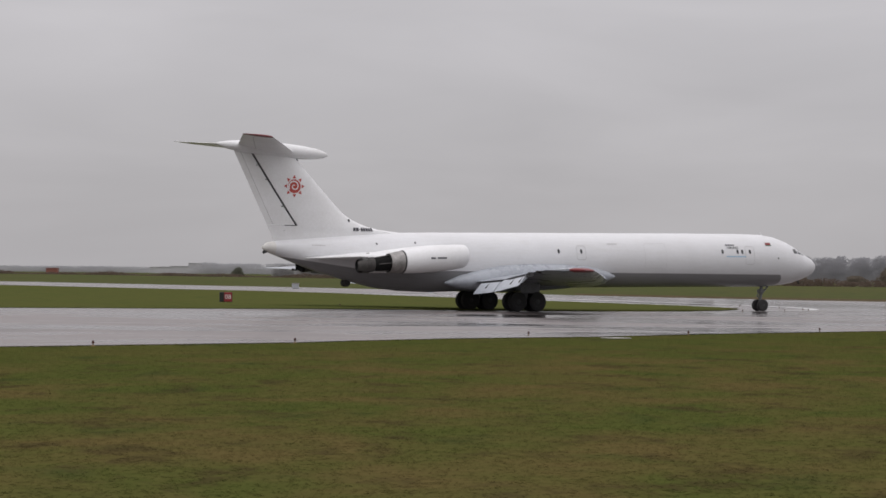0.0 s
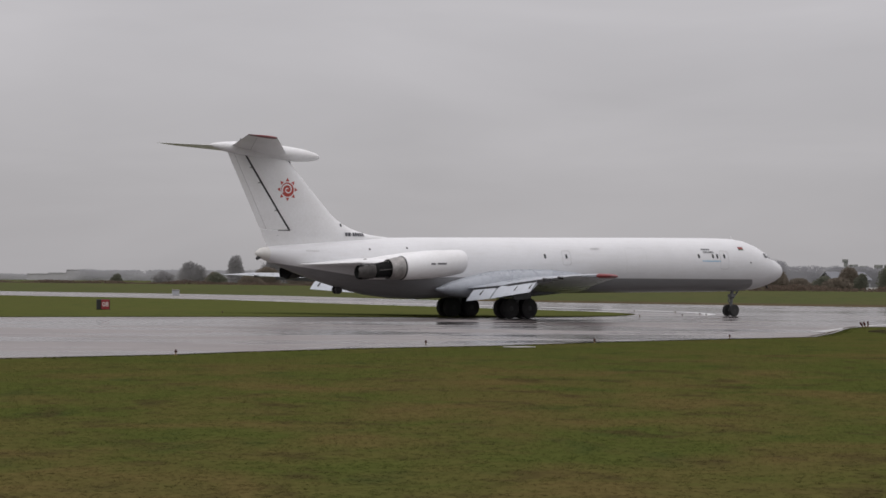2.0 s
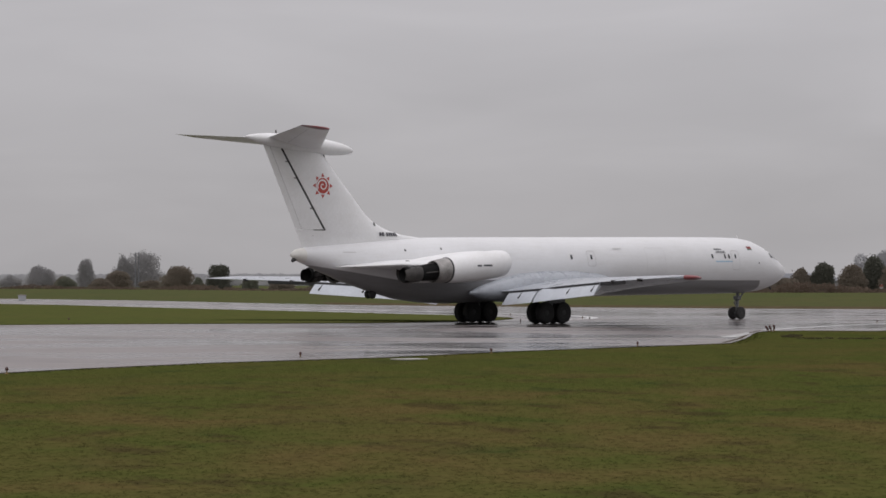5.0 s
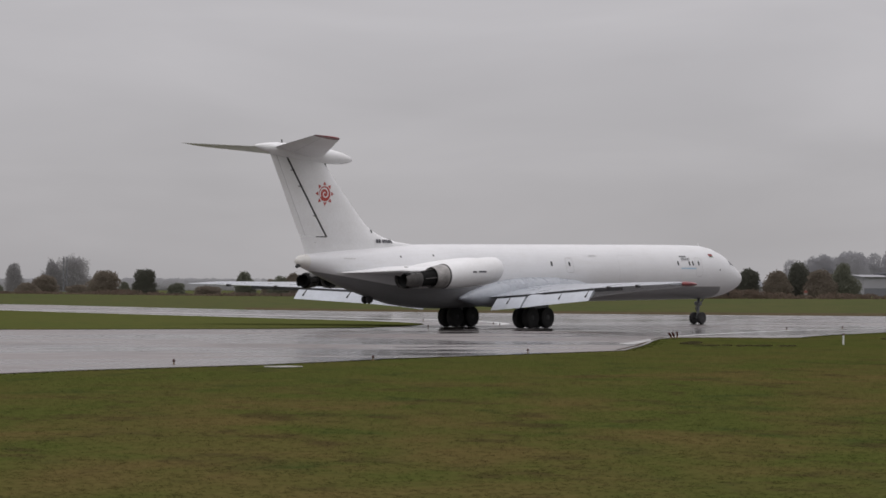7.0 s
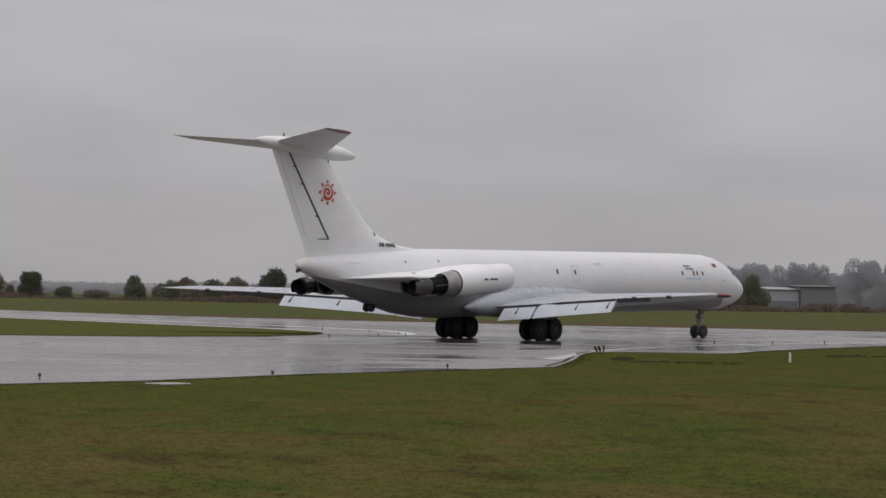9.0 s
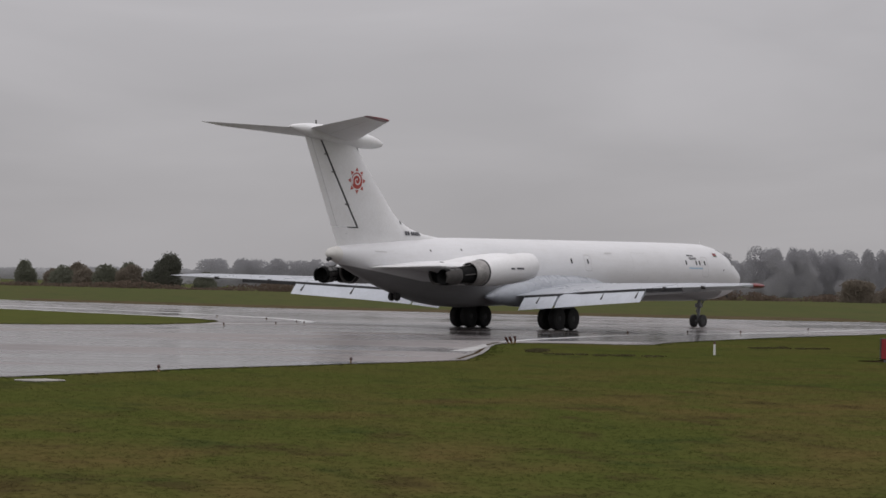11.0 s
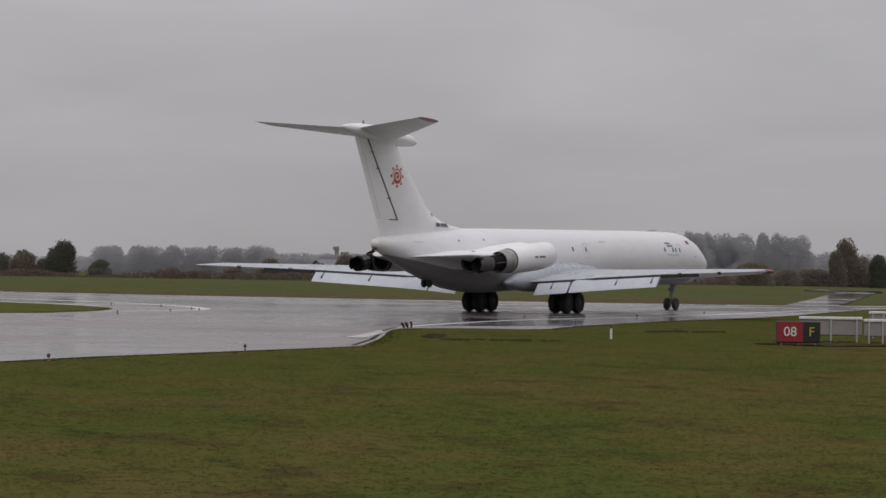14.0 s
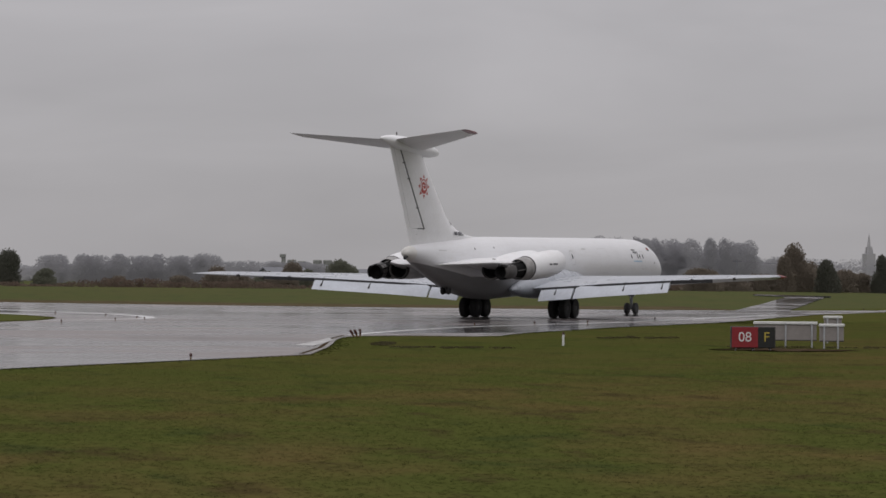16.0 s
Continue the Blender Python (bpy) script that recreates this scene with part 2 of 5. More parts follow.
GRILLE = material("sooty_cascade_metal", (0.075, 0.072, 0.07), 0.5, 0.5, 2.5, 12.0, metal=0.3)
PIPE = material("heat_stained_steel", (0.3, 0.29, 0.28), 0.45, 0.3, 2.0, 15.0, metal=0.7)
LEG = material("grey_gear_enamel", (0.16, 0.165, 0.17), 0.45, 0.2, 3.0)
RUBBER = material("black_tyre_rubber", (0.027, 0.026, 0.026), 0.75, 0.3, 4.0, 25.0)
RIM = material("dull_wheel_rim", (0.045, 0.045, 0.045), 0.5, 0.25, 6.0, metal=0.3)
RED = material("red_paint", (0.17, 0.016, 0.018), 0.4, 0.1, 3.0)
FLAG_RED = material("dark_red_flag", (0.2, 0.02, 0.02), 0.5, 0.1, 3.0)
ORANGE = material("orange_red_paint", (0.43, 0.06, 0.045), 0.45, 0.08, 3.0)
GREEN_STRIPE = material("green_paint", (0.03, 0.1, 0.05), 0.45, 0.1, 3.0)
INK = material("black_lettering", (0.06, 0.06, 0.07), 0.5, 0.1, 3.0)
BLUE = material("sky_blue_lettering", (0.2, 0.42, 0.6), 0.5, 0.1, 3.0)
GLASS = material("dark_window_glass", (0.02, 0.022, 0.025), 0.08, 0.2, 3.0, spec=0.8)
ASPHALT = pavement_material()
GRASS = grass_material("wet_grass", 1.0, 0.93)
# far grass, its colour greyed to paint in the haze over it
MEADOW = grass_material("haze_tinted_meadow", 1.0, 1.0, 0.35)
BLADES = grass_material("grass_blades", 1.0, 1.1)
blade_tree = BLADES.node_tree
blade_shader = blade_tree.nodes["Principled BSDF"]
thin = node(blade_tree, "ShaderNodeBsdfTranslucent", Color=blade_shader.inputs["Base Color"].links[0].from_socket)
both = node(blade_tree, "ShaderNodeMixShader", i0=0.32, i1=blade_shader.outputs[0], i2=thin.outputs[0])
blade_tree.links.new(both.outputs[0], blade_tree.nodes["Material Output"].inputs[0])
ISLAND = grass_material("lush_grass", 1.1, 1.0, 0.15)
LINE = material("worn_white_road_paint", (0.62, 0.62, 0.62), 0.3, 0.2, 0.8, 6.0, wear=(0.33, 0.33, 0.33))
FADED = material("faded_road_paint", (0.36, 0.36, 0.355), 0.45, 0.35, 0.9, 6.0, wear=(0.2, 0.195, 0.19))
KERB = material("broken_wet_concrete", (0.19, 0.183, 0.176), 0.7, 0.45, 1.2, 6.0)
CONCRETE = material("pale_concrete", (0.3, 0.29, 0.27), 0.8, 0.35, 2.5, 14.0, bump=0.3)
SIGN_RED = material("red_sign_face", (0.22, 0.014, 0.02), 0.4, 0.08, 3.0)
SIGN_BLACK = material("black_sign_face", (0.012, 0.013, 0.012), 0.4, 0.1, 3.0)
SIGN_WHITE = material("white_sign_letter", (0.62, 0.62, 0.62), 0.5, 0.05, 3.0)
SIGN_YELLOW = material("yellow_sign_letter", (0.42, 0.33, 0.05), 0.5, 0.05, 3.0)
FRAME_GREY = material("grey_sign_housing", (0.35, 0.36, 0.38), 0.45, 0.1, 3.0)
WHITE_METAL = material("white_enamelled_metal", (0.62, 0.62, 0.61), 0.4, 0.08, 3.0)
PALE_SHEET = material("pale_grey_sheet", (0.25, 0.228, 0.218), 0.5, 0.1, 2.0)
YELLOW = material("yellow_lamp_enamel", (0.16, 0.1, 0.03), 0.5, 0.15, 6.0)
LAMP_RED = material("red_lamp_glass", (0.05, 0.014, 0.011), 0.25, 0.1, 6.0)
BARK = material("wet_bark", (0.06, 0.05, 0.042), 0.85, 0.3, 3.0, bump=0.4)
# these leaf colours, and REED, are lightened to put mist into them
LEAF_DARK = leaf_material("dark_evergreen_leaves", (0.102, 0.104, 0.086), (0.144, 0.145, 0.12))
LEAF_GREEN = leaf_material("dull_green_leaves", (0.149, 0.155, 0.120), (0.190, 0.196, 0.152))
LEAF_BROWN = leaf_material("brown_autumn_leaves", (0.185, 0.159, 0.129), (0.230, 0.198, 0.161))
# mist is painted into the next three as pale grey base colours
TWIG_HAZE = leaf_material("haze_tinted_twigs", (0.33, 0.324, 0.328), (0.375, 0.368, 0.372))
WOOD_HAZE = leaf_material("haze_tinted_wood", (0.37, 0.369, 0.388), (0.39, 0.389, 0.408))
HEDGE_HAZE = leaf_material("haze_tinted_hedge", (0.45, 0.45, 0.465), (0.47, 0.47, 0.485))
HUT_RED = material("faded_red_sheet", (0.2, 0.07, 0.05), 0.6, 0.12, 1.0)
WEED = leaf_material("dead_weed_stalks", (0.07, 0.064, 0.034), (0.105, 0.095, 0.05))
REED = leaf_material("russet_reeds", (0.12, 0.09, 0.072), (0.19, 0.148, 0.118))
# HAZE_WALL, SPIRE and HAZE_PALE are paled to paint in the mist
HAZE_WALL = material("haze_tinted_sheeting", (0.28, 0.28, 0.3), 0.8, 0.06, 0.2)
HAZE_DARK = material("distant_dark_sheeting", (0.14, 0.145, 0.16), 0.8, 0.06, 0.2)
SILO = material("dull_green_sheeting", (0.2, 0.208, 0.19), 0.8, 0.15, 0.3)
SPIRE = material("haze_tinted_stone", (0.36, 0.357, 0.37), 0.9, 0.05, 0.3)
HAZE_PALE = material("haze_tinted_concrete", (0.4, 0.398, 0.41), 0.8, 0.06, 0.3)


# ---- mesh helpers ----
def finish(ob, mat, smooth=0):
    ob.data.materials.append(mat)
    if smooth:
        for p in ob.data.polygons:
            p.use_smooth = True
        if smooth > 1:
            ob.data.set_sharp_from_angle(angle=radians(smooth))
    return ob


def part(name, bm, mat, parent=None, label="", smooth=40):
    me = bpy.data.meshes.new(name)
    bmesh.ops.recalc_face_normals(bm, faces=bm.faces)
    bm.to_mesh(me)
    bm.free()
    ob = new(name, me)
    finish(ob, mat, smooth)
    ob.parent = parent
    if label:
        ob["label"] = label
    return ob


def mesh_from(name, verts, faces, mat, parent=None, label="", smooth=0):
    me = bpy.data.meshes.new(name)
    me.from_pydata([tuple(v) for v in verts], [], [tuple(f) for f in faces])
    me.update()
    ob = new(name, me)
    finish(ob, mat, smooth)
    ob.parent = parent
    if label:
        ob["label"] = label
    return ob


def loft(rings, caps=True, closed=True, bm=None):
    bm = bm or bmesh.new()
    vs = [[bm.verts.new(p) for p in r] for r in rings]
    n = len(rings[0])
    for a, b in zip(vs, vs[1:]):
        for i in range(n if closed else n - 1):
            j = (i + 1) % n
            bm.faces.new((a[i], a[j], b[j], b[i]))
    if caps:
        bm.faces.new(vs[0])
        bm.faces.new(vs[-1][::-1])
    return bm


def box(bm, x0, x1, y0, y1, z0, z1, bevel=0.0, m=None):
    vs = [bm.verts.new((x, y, z)) for x in (x0, x1) for y in (y0, y1) for z in (z0, z1)]
    fs = [bm.faces.new([vs[i] for i in q]) for q in ((0, 1, 3, 2), (4, 6, 7, 5), (0, 4, 5, 1), (2, 3, 7, 6), (0, 2, 6, 4), (1, 5, 7, 3))]
    if bevel:
        es = list({e for f in fs for e in f.edges})
        made = bmesh.ops.bevel(bm, geom=es, offset=bevel, segments=1, affect="EDGES")
        vs = list({v for f in made["faces"] for v in f.verts} | {v for v in vs if v.is_valid})
    if m is not None:
        bmesh.ops.transform(bm, matrix=m, verts=[v for v in vs if v.is_valid])
    return bm


def tube(bm, a, b, ra, rb=None, n=12, caps=True):
    a, b = Vector(a), Vector(b)
    rb = ra if rb is None else rb
    q = (b - a).to_track_quat("Z", "Y")
    rings = [[c + q @ Vector((r * math.cos(2 * math.pi * i / n), r * math.sin(2 * math.pi * i / n), 0)) for i in range(n)] for c, r in ((a, ra), (b, rb))]
    return loft(rings, caps, bm=bm)


def revolve(profile, axis_x, n=28, bm=None, caps=False):
    """profile: (x, radius); axis_x(x) gives the centre (y, z) there."""
    rings = []
    for x, r in profile:
        y, z = axis_x(x)
        rings.append([(x, y + r * math.cos(2 * math.pi * i / n), z + r * math.sin(2 * math.pi * i / n)) for i in range(n)])
    return loft(rings, caps, bm=bm)


# ---- ground ----
def polygon_slab(name, pts, z0, z1, mat, label, category):
    bm = bmesh.new()
    lo = [bm.verts.new((x, y, z0)) for x, y in pts]
    hi = [bm.verts.new((x, y, z1)) for x, y in pts]
    n = len(pts)
    for i in range(n):
        bm.faces.new((lo[i], lo[(i + 1) % n], hi[(i + 1) % n], hi[i]))
    for a, b, c in mathutils.geometry.tessellate_polygon([[Vector((x, y, 0)) for x, y in pts]]):
        (ax, ay), (bx, by), (cx, cy) = pts[a], pts[b], pts[c]
        up = (bx - ax) * (cy - ay) - (by - ay) * (cx - ax) > 0
        bm.faces.new((hi[a], hi[b], hi[c]) if up else (hi[a], hi[c], hi[b]))
    return tagged(part(name, bm, mat, smooth=0), label, category, kind="structure")


def smooth_line(pts, rounds=2):
    """Rounds an open line's corners by cutting them."""
    for _ in range(rounds):
        res = [pts[0]]
        for (ax, ay), (bx, by) in zip(pts, pts[1:]):
            res += [(ax * 0.75 + bx * 0.25, ay * 0.75 + by * 0.25), (ax * 0.25 + bx * 0.75, ay * 0.25 + by * 0.75)]
        pts = res + [pts[-1]]
    return pts


def strip(name, pts, width, z, mat, label, category="marking", parent=None):
    n = len(pts)
    verts = []
    for i, (x, y) in enumerate(pts):
        a, b = pts[max(i - 1, 0)], pts[min(i + 1, n - 1)]
        d = Vector((b[0] - a[0], b[1] - a[1])).normalized()
        w = width[i] if isinstance(width, (list, tuple)) else width
        verts += [(x - d.y * w / 2, y + d.x * w / 2, z), (x + d.y * w / 2, y - d.x * w / 2, z)]
    ob = mesh_from(name, verts, [(2 * i, 2 * i + 1, 2 * i + 3, 2 * i + 2) for i in range(n - 1)], mat, parent)
    return tagged(ob, label, category, kind="structure")


FAR_X = [-300, -80, -43, -23, -6, 10, 20, 30, 40, 50, 61, 72, 80, 97, 150, 330]
FAR_Y = [640, 473, 422, 400, 372, 328, 304, 290, 277, 268, 258.5, 253, 248, 243.5, 280, 400]


def far_edge(x):
    return float(np.interp(x, FAR_X, FAR_Y))


def land(x, y):
    """Height of the ground: level, with a rise beyond the pavement shaped to fit the hedge line in the camera's view.
    """
    u = min(max((y - far_edge(x) - 4) / 75, 0.0), 1.0)
    return 1.4 * u * u * (3 - 2 * u)


def ground_sheet():
    xs = [-2500, -1200, -600, -400] + sorted(list(np.linspace(-300, 330, 64)) + FAR_X[1:-1]) + [450, 700, 1300, 2500]
    verts, faces, m = [], [], 0
    for x in xs:
        f = far_edge(x)
        col = [-1500, 0, 60, 130, f + 4] + [f + 4 + 75 * k / 10 for k in range(1, 11)] + [f + 140, f + 400, 3500]
        m = len(col)
        verts += [(x, y, land(x, y)) for y in col]
    for i in range(len(xs) - 1):
        for j in range(m - 1):
            a = i * m + j
            faces.append((a, a + m, a + m + 1, a + 1))
    ob = mesh_from("ground", verts, faces, GRASS, smooth=1)
    ob.data.materials.append(MEADOW)
    ob.data.materials.append(VERGE)
    for i, p in enumerate(ob.data.polygons):
        if i % (m - 1) >= 4:
            p.material_index = 1
        if 4 <= i % (m - 1) <= 5 and 12 < verts[i // (m - 1) * m][0] < 100:
            p.material_index = 2
    return ob


tagged(ground_sheet(), "wet mown airfield grass with brown worn patches", "ground", kind="structure")

NEAR_EDGE = [(-260, -110), (-60, 48.5), (-13.6, 86), (-10, 89), (-5.3, 92.9), (-2.8, 96.5), (1.3, 101.2), (7.8, 106.4), (13.8, 113.6), (18.5, 118), (22, 121.4), (25.2, 124.6)]
CORNER = [(25.2, 124.6), (28.2, 133.5), (31.6, 145.2), (33.6, 150.2), (36.5, 151.3), (40.6, 149.4), (44, 155.6), (49.7, 163.2), (56.5, 172), (63, 179), (71.5, 189), (79, 200.5), (93.6, 220.8)]
polygon_slab("taxiway", NEAR_EDGE + smooth_line(CORNER[1:], 1) + [(108.9, 237.5), (140, 267.5), (330, 385), (330, 398), (140, 275), (113, 247)] + [(x, y) for x, y in zip(FAR_X[::-1], FAR_Y[::-1]) if x < 100] + [(-300, 300)], -0.3, 0.03, ASPHALT,
             "wide wet grey asphalt taxiway with puddle films", "taxiway")
ISLAND_NEAR = [(-280, 55), (-120, 125), (-27, 165), (-16, 169.3), (-5, 173.3), (4, 174.5), (13, 176), (20, 181), (23.8, 187), (25.6, 193.5)]
ISLAND_FAR = [(25.9, 198), (25, 205), (23, 212), (19, 221), (13, 236), (6, 252), (-2, 272), (-12, 298), (-24, 318), (-36, 333), (-52, 354), (-66, 373), (-120, 440), (-280, 560)]
polygon_slab("grass_island", ISLAND_NEAR + ISLAND_FAR, -0.2, 0.07, ISLAND, "lush green grass island between two taxiways", "grass")


def road_on_land():
    left = [(95.2, 241.3), (106.8, 263.3), (116.5, 280.4), (125.7, 296.7), (134.0, 311.1), (139.6, 320.6)]
    right = [(99.2, 238.7), (108.1, 255.3), (118.5, 274.5), (129.1, 293.3), (137.2, 307.5), (143.4, 318.1)]
    verts, faces = [], []
    for (ax, ay), (bx, by) in zip(left, right):
        for k in range(5):
            x, y = ax + (bx - ax) * k / 4, ay + (by - ay) * k / 4
            verts.append((x, y, land(x, y) + 0.06))
    for i in range(len(left) - 1):
        for k in range(4):
            a = i * 5 + k
            faces.append((a, a + 1, a + 6, a + 5))
    return mesh_from("side_road", verts, faces, ASPHALT, smooth=1)


def road_branch():
    verts = []
    for ax, ay, bx, by in [(132.4, 316.8, 135.2, 323.0), (136.2, 315.4, 139.8, 322.9), (143.6, 317.2, 146.6, 323.1)]:
        verts += [(ax, ay, land(ax, ay) + 0.09), (bx, by, land(bx, by) + 0.09)]
    return mesh_from("road_branch", verts, [(0, 1, 3, 2), (2, 3, 5, 4)], ASPHALT, smooth=1)


tagged(road_branch(), "pale wet crossing at the side road's end", "road", kind="structure")
tagged(road_on_land(), "narrow wet asphalt side road leading off", "road", kind="structure")
strip("edge_line", smooth_line([(34, 151.8), (35.8, 155.2), (38.6, 159.8), (43, 166.3), (47.8, 172.5), (53, 177.2), (58.5, 181.8), (65, 189), (76, 203), (89, 219)]), 0.5, 0.036, LINE, "worn white painted taxiway edge line")
for off, wide, z, mat, label in ((-0.46, 0.2, 0.036, KERB, "broken pale concrete edging at the taxiway corner"), (-0.26, 0.2, 0.035, SOIL, "dark muddy joint in the corner edging"), (-0.06, 0.2, 0.036, KERB, "broken pale concrete edging at the taxiway corner")):
    strip("corner_kerb", [(25.2 + off, 124.9), (27.7 + off, 132.0), (29.4 + off, 137.6), (31.6 + off, 145.2), (33.8 + off, 151.2)], [wide, wide * 0.8, wide * 1.1, wide * 0.8, wide * 0.6], z, mat, label, "kerb")
strip("corner_paint", [(27.4, 134.6), (28.9, 138.4), (30.6, 143.0), (31.5, 146.3)], [0.85, 0.75, 0.5, 0.15], 0.04, FADED, "worn broad white paint at the taxiway corner")
strip("curve_line", smooth_line([(20, 184), (26, 188.5), (30, 191.5), (32.4, 196), (33.2, 204), (32.5, 212), (30, 222), (26, 234), (19, 250), (8, 272), (-5, 300)]), 0.9, 0.036, LINE, "white painted line curving round the grass island")
strip("far_edge_line", [(x, far_edge(x) - 3.5) for x in (-80, -43, -23, -6, 10, 20, 30, 40, 50, 61, 72, 80, 94)], 0.7, 0.036, LINE, "pale painted far edge line of the taxiway")
strip("island_edge_line", [(x + 1.5, y + 1.5) for x, y in ISLAND_FAR[1:-2]], 0.8, 0.036, LINE, "pale worn edge line round the grass island")


# ---- the airliner ----
FUS = [(0.0, 3.64, 3.56, 0.03), (-0.12, 3.95, 3.2, 0.40), (-0.5, 4.22, 2.92, 0.78), (-1.0, 4.46, 2.7, 1.06), (-1.7, 4.76, 2.46, 1.33),
       (-2.4, 5.18, 2.27, 1.52), (-3.2, 5.56, 2.12, 1.68), (-4.4, 5.92, 2.02, 1.81), (-5.6, 6.07, 1.96, 1.87), (-8.0, 6.09, 1.92, 1.9),
       (-13.0, 6.04, 1.88, 1.9), (-24.0, 5.88, 1.75, 1.9), (-31.0, 5.78, 1.5, 1.9), (-35.5, 5.71, 1.34, 1.9), (-38.0, 5.65, 1.42, 1.84), (-40.0, 5.56, 1.64, 1.72),
       (-42.0, 5.43, 2.08, 1.5), (-44.6, 5.2, 2.78, 1.12), (-46.5, 5.02, 3.42, 0.8), (-47.7, 4.9, 3.85, 0.58), (-48.4, 4.78, 4.1, 0.38), (-48.75, 4.55, 4.3, 0.14)]
FX = np.array([f[0] for f in FUS][::-1])


def hull(x):
    return [float(np.interp(x, FX, np.array([f[k] for f in FUS][::-1]))) for k in (1, 2, 3)]


def hull_y(x, z):
    top, bot, hw = hull(x)
    zc, rz = (top + bot) / 2, (top - bot) / 2
    return hw * math.sqrt(max(1 - ((z - zc) / rz) ** 2, 0.0))


def smooth_fus():
    xs = []
    for a, b in zip(FUS, FUS[1:]):
        k = max(1, int(abs(a[0] - b[0]) / 1.2))
        xs += [a[0] + (b[0] - a[0]) * i / k for i in range(k)]
    return xs + [FUS[-1][0]]


def hull_ring(x, n=40):
    top, bot, hw = hull(x)
    zc, rz = (top + bot) / 2, (top - bot) / 2
    return [(x, hw * math.sin(2 * math.pi * i / n), zc + rz * math.cos(2 * math.pi * i / n)) for i in range(n)]


plane = tagged(new("jet_airliner"), "white four-engined jet airliner with grey belly taxiing on wet asphalt", "airplane")
plane.empty_display_size = 2.0
fuselage = part("fuselage", loft([hull_ring(x) for x in smooth_fus()]), HULL, plane, "white upper hull with grey belly", 60)


def hull_patch(name, pts, mat, lift=0.012, parent=None, label=""):
    """A flat outline of (x, z) laid on the hull's starboard side."""
    bm = bmesh.new()
    bm.faces.new([bm.verts.new((x, -hull_y(x, z) - lift, z)) for x, z in pts])
    return part(name, bm, mat, parent or fuselage, label, 0)


def round_rect(x0, x1, z0, z1, r, k=3):
    pts = []
    for cx, cz, a in ((x1 - r, z1 - r, 0), (x0 + r, z1 - r, 90), (x0 + r, z0 + r, 180), (x1 - r, z0 + r, 270)):
        pts += [(cx + r * math.cos(radians(a + 90 * i / k)), cz + r * math.sin(radians(a + 90 * i / k))) for i in range(k + 1)]
    return pts


def hull_outline(name, x0, x1, z0, z1, r, w, mat, label=""):
    a, b = round_rect(x0, x1, z0, z1, r), round_rect(x0 + w, x1 - w, z0 + w, z1 - w, max(r - w, 0.01))

    def fine(q):
        return [(p[0] + (e[0] - p[0]) * k / 6, p[1] + (e[1] - p[1]) * k / 6) for p, e in zip(q, q[1:] + q[:1]) for k in range(6)]
    a, b = fine(a), fine(b)
    n = len(a)
    verts = [(x, -hull_y(x, z) - 0.02, z) for x, z in a + b]
    return mesh_from(name, verts, [(i, (i + 1) % n, n + (i + 1) % n, n + i) for i in range(n)], mat, fuselage, label)


# doors, windows and lettering along the starboard side
hull_outline("passenger_door", -8.14, -7.26, 3.67, 5.11, 0.2, 0.03, PANEL_LINE, "outlined front door")
hull_outline("overwing_door", -23.75, -22.93, 3.85, 4.92, 0.18, 0.035, PANEL_LINE, "outlined mid door")
hull_outline("cargo_door", -17.6, -15.6, 3.3, 5.2, 0.2, 0.012, PANEL_LINE, "faint cargo door outline")
hull_outline("panel_outline", -20.9, -20.0, 5.05, 5.13, 0.04, 0.03, PANEL_LINE)
for x, z in ((-10.31, 4.66), (-8.87, 4.67), (-8.42, 4.67), (-7.68, 4.68), (-25.32, 4.48), (-23.33, 4.49)):
    hull_patch("cabin_window", round_rect(x - 0.1, x + 0.1, z - 0.17, z + 0.17, 0.09), GLASS)
for x0, x1 in ((-9.91, -9.7), (-9.66, -9.48), (-9.44, -9.26), (-9.22, -9.06)):
    hull_patch("airline_lettering", round_rect(x0, x1, 5.12, 5.23, 0.02, 1), INK)
cu = bpy.data.curves.new("airline_lettering", "FONT")
cu.body, cu.size, cu.extrude, cu.align_x, cu.align_y = "AIRLINES", 0.27, 0.004, "CENTER", "CENTER"
cu.materials.append(INK)
words = new("airline_lettering", cu)
words.parent = fuselage
words.matrix_basis = Matrix.Translation((-9.28, -hull_y(-9.28, 4.97) - 0.03, 4.97)) @ pose(0, 0, 0, 60, 0, 0)
for k in range(9):
    hull_patch("airline_lettering", round_rect(-9.97 + 0.212 * k, -9.81 + 0.212 * k, 4.24, 4.33, 0.02, 1), BLUE, label="light blue lettering bar")
hull_patch("flag", [(-5.97, 5.24), (-5.42, 5.24), (-5.42, 5.42), (-5.97, 5.42)], FLAG_RED, label="red flag with green lower stripe")
hull_patch("flag_stripe", [(-5.97, 5.16), (-5.42, 5.16), (-5.42, 5.235), (-5.97, 5.235)], GREEN_STRIPE)
for x, z in ((-4.9, 4.2), (-37.31, 4.92), (-40.39, 4.8)):
    hull_patch("small_port", round_rect(x - 0.07, x + 0.07, z - 0.07, z + 0.07, 0.06), SEAM)
hull_patch("access_panel", round_rect(-45.3, -44.3, 4.6, 4.65, 0.02, 1), PANEL_LINE)
for side in (-1, 1):
    for x0, x1, z0, z1 in ((-2.5, -2.08, 4.55, 4.86), (-3.1, -2.6, 4.6, 4.96), (-2.0, -1.72, 4.46, 4.68)):
        bm = bmesh.new()
        bm.faces.new([bm.verts.new((x, side * (hull_y(x, z) + 0.015), z)) for x, z in round_rect(x0, x1, z0, z1, 0.06)])
        part("cockpit_window", bm, GLASS, fuselage, "dark cockpit pane", 0)
bm = bmesh.new()
tube(bm, (-5.2, 0, 6.0), (-5.35, 0, 6.27), 0.04, 0.02, 8)
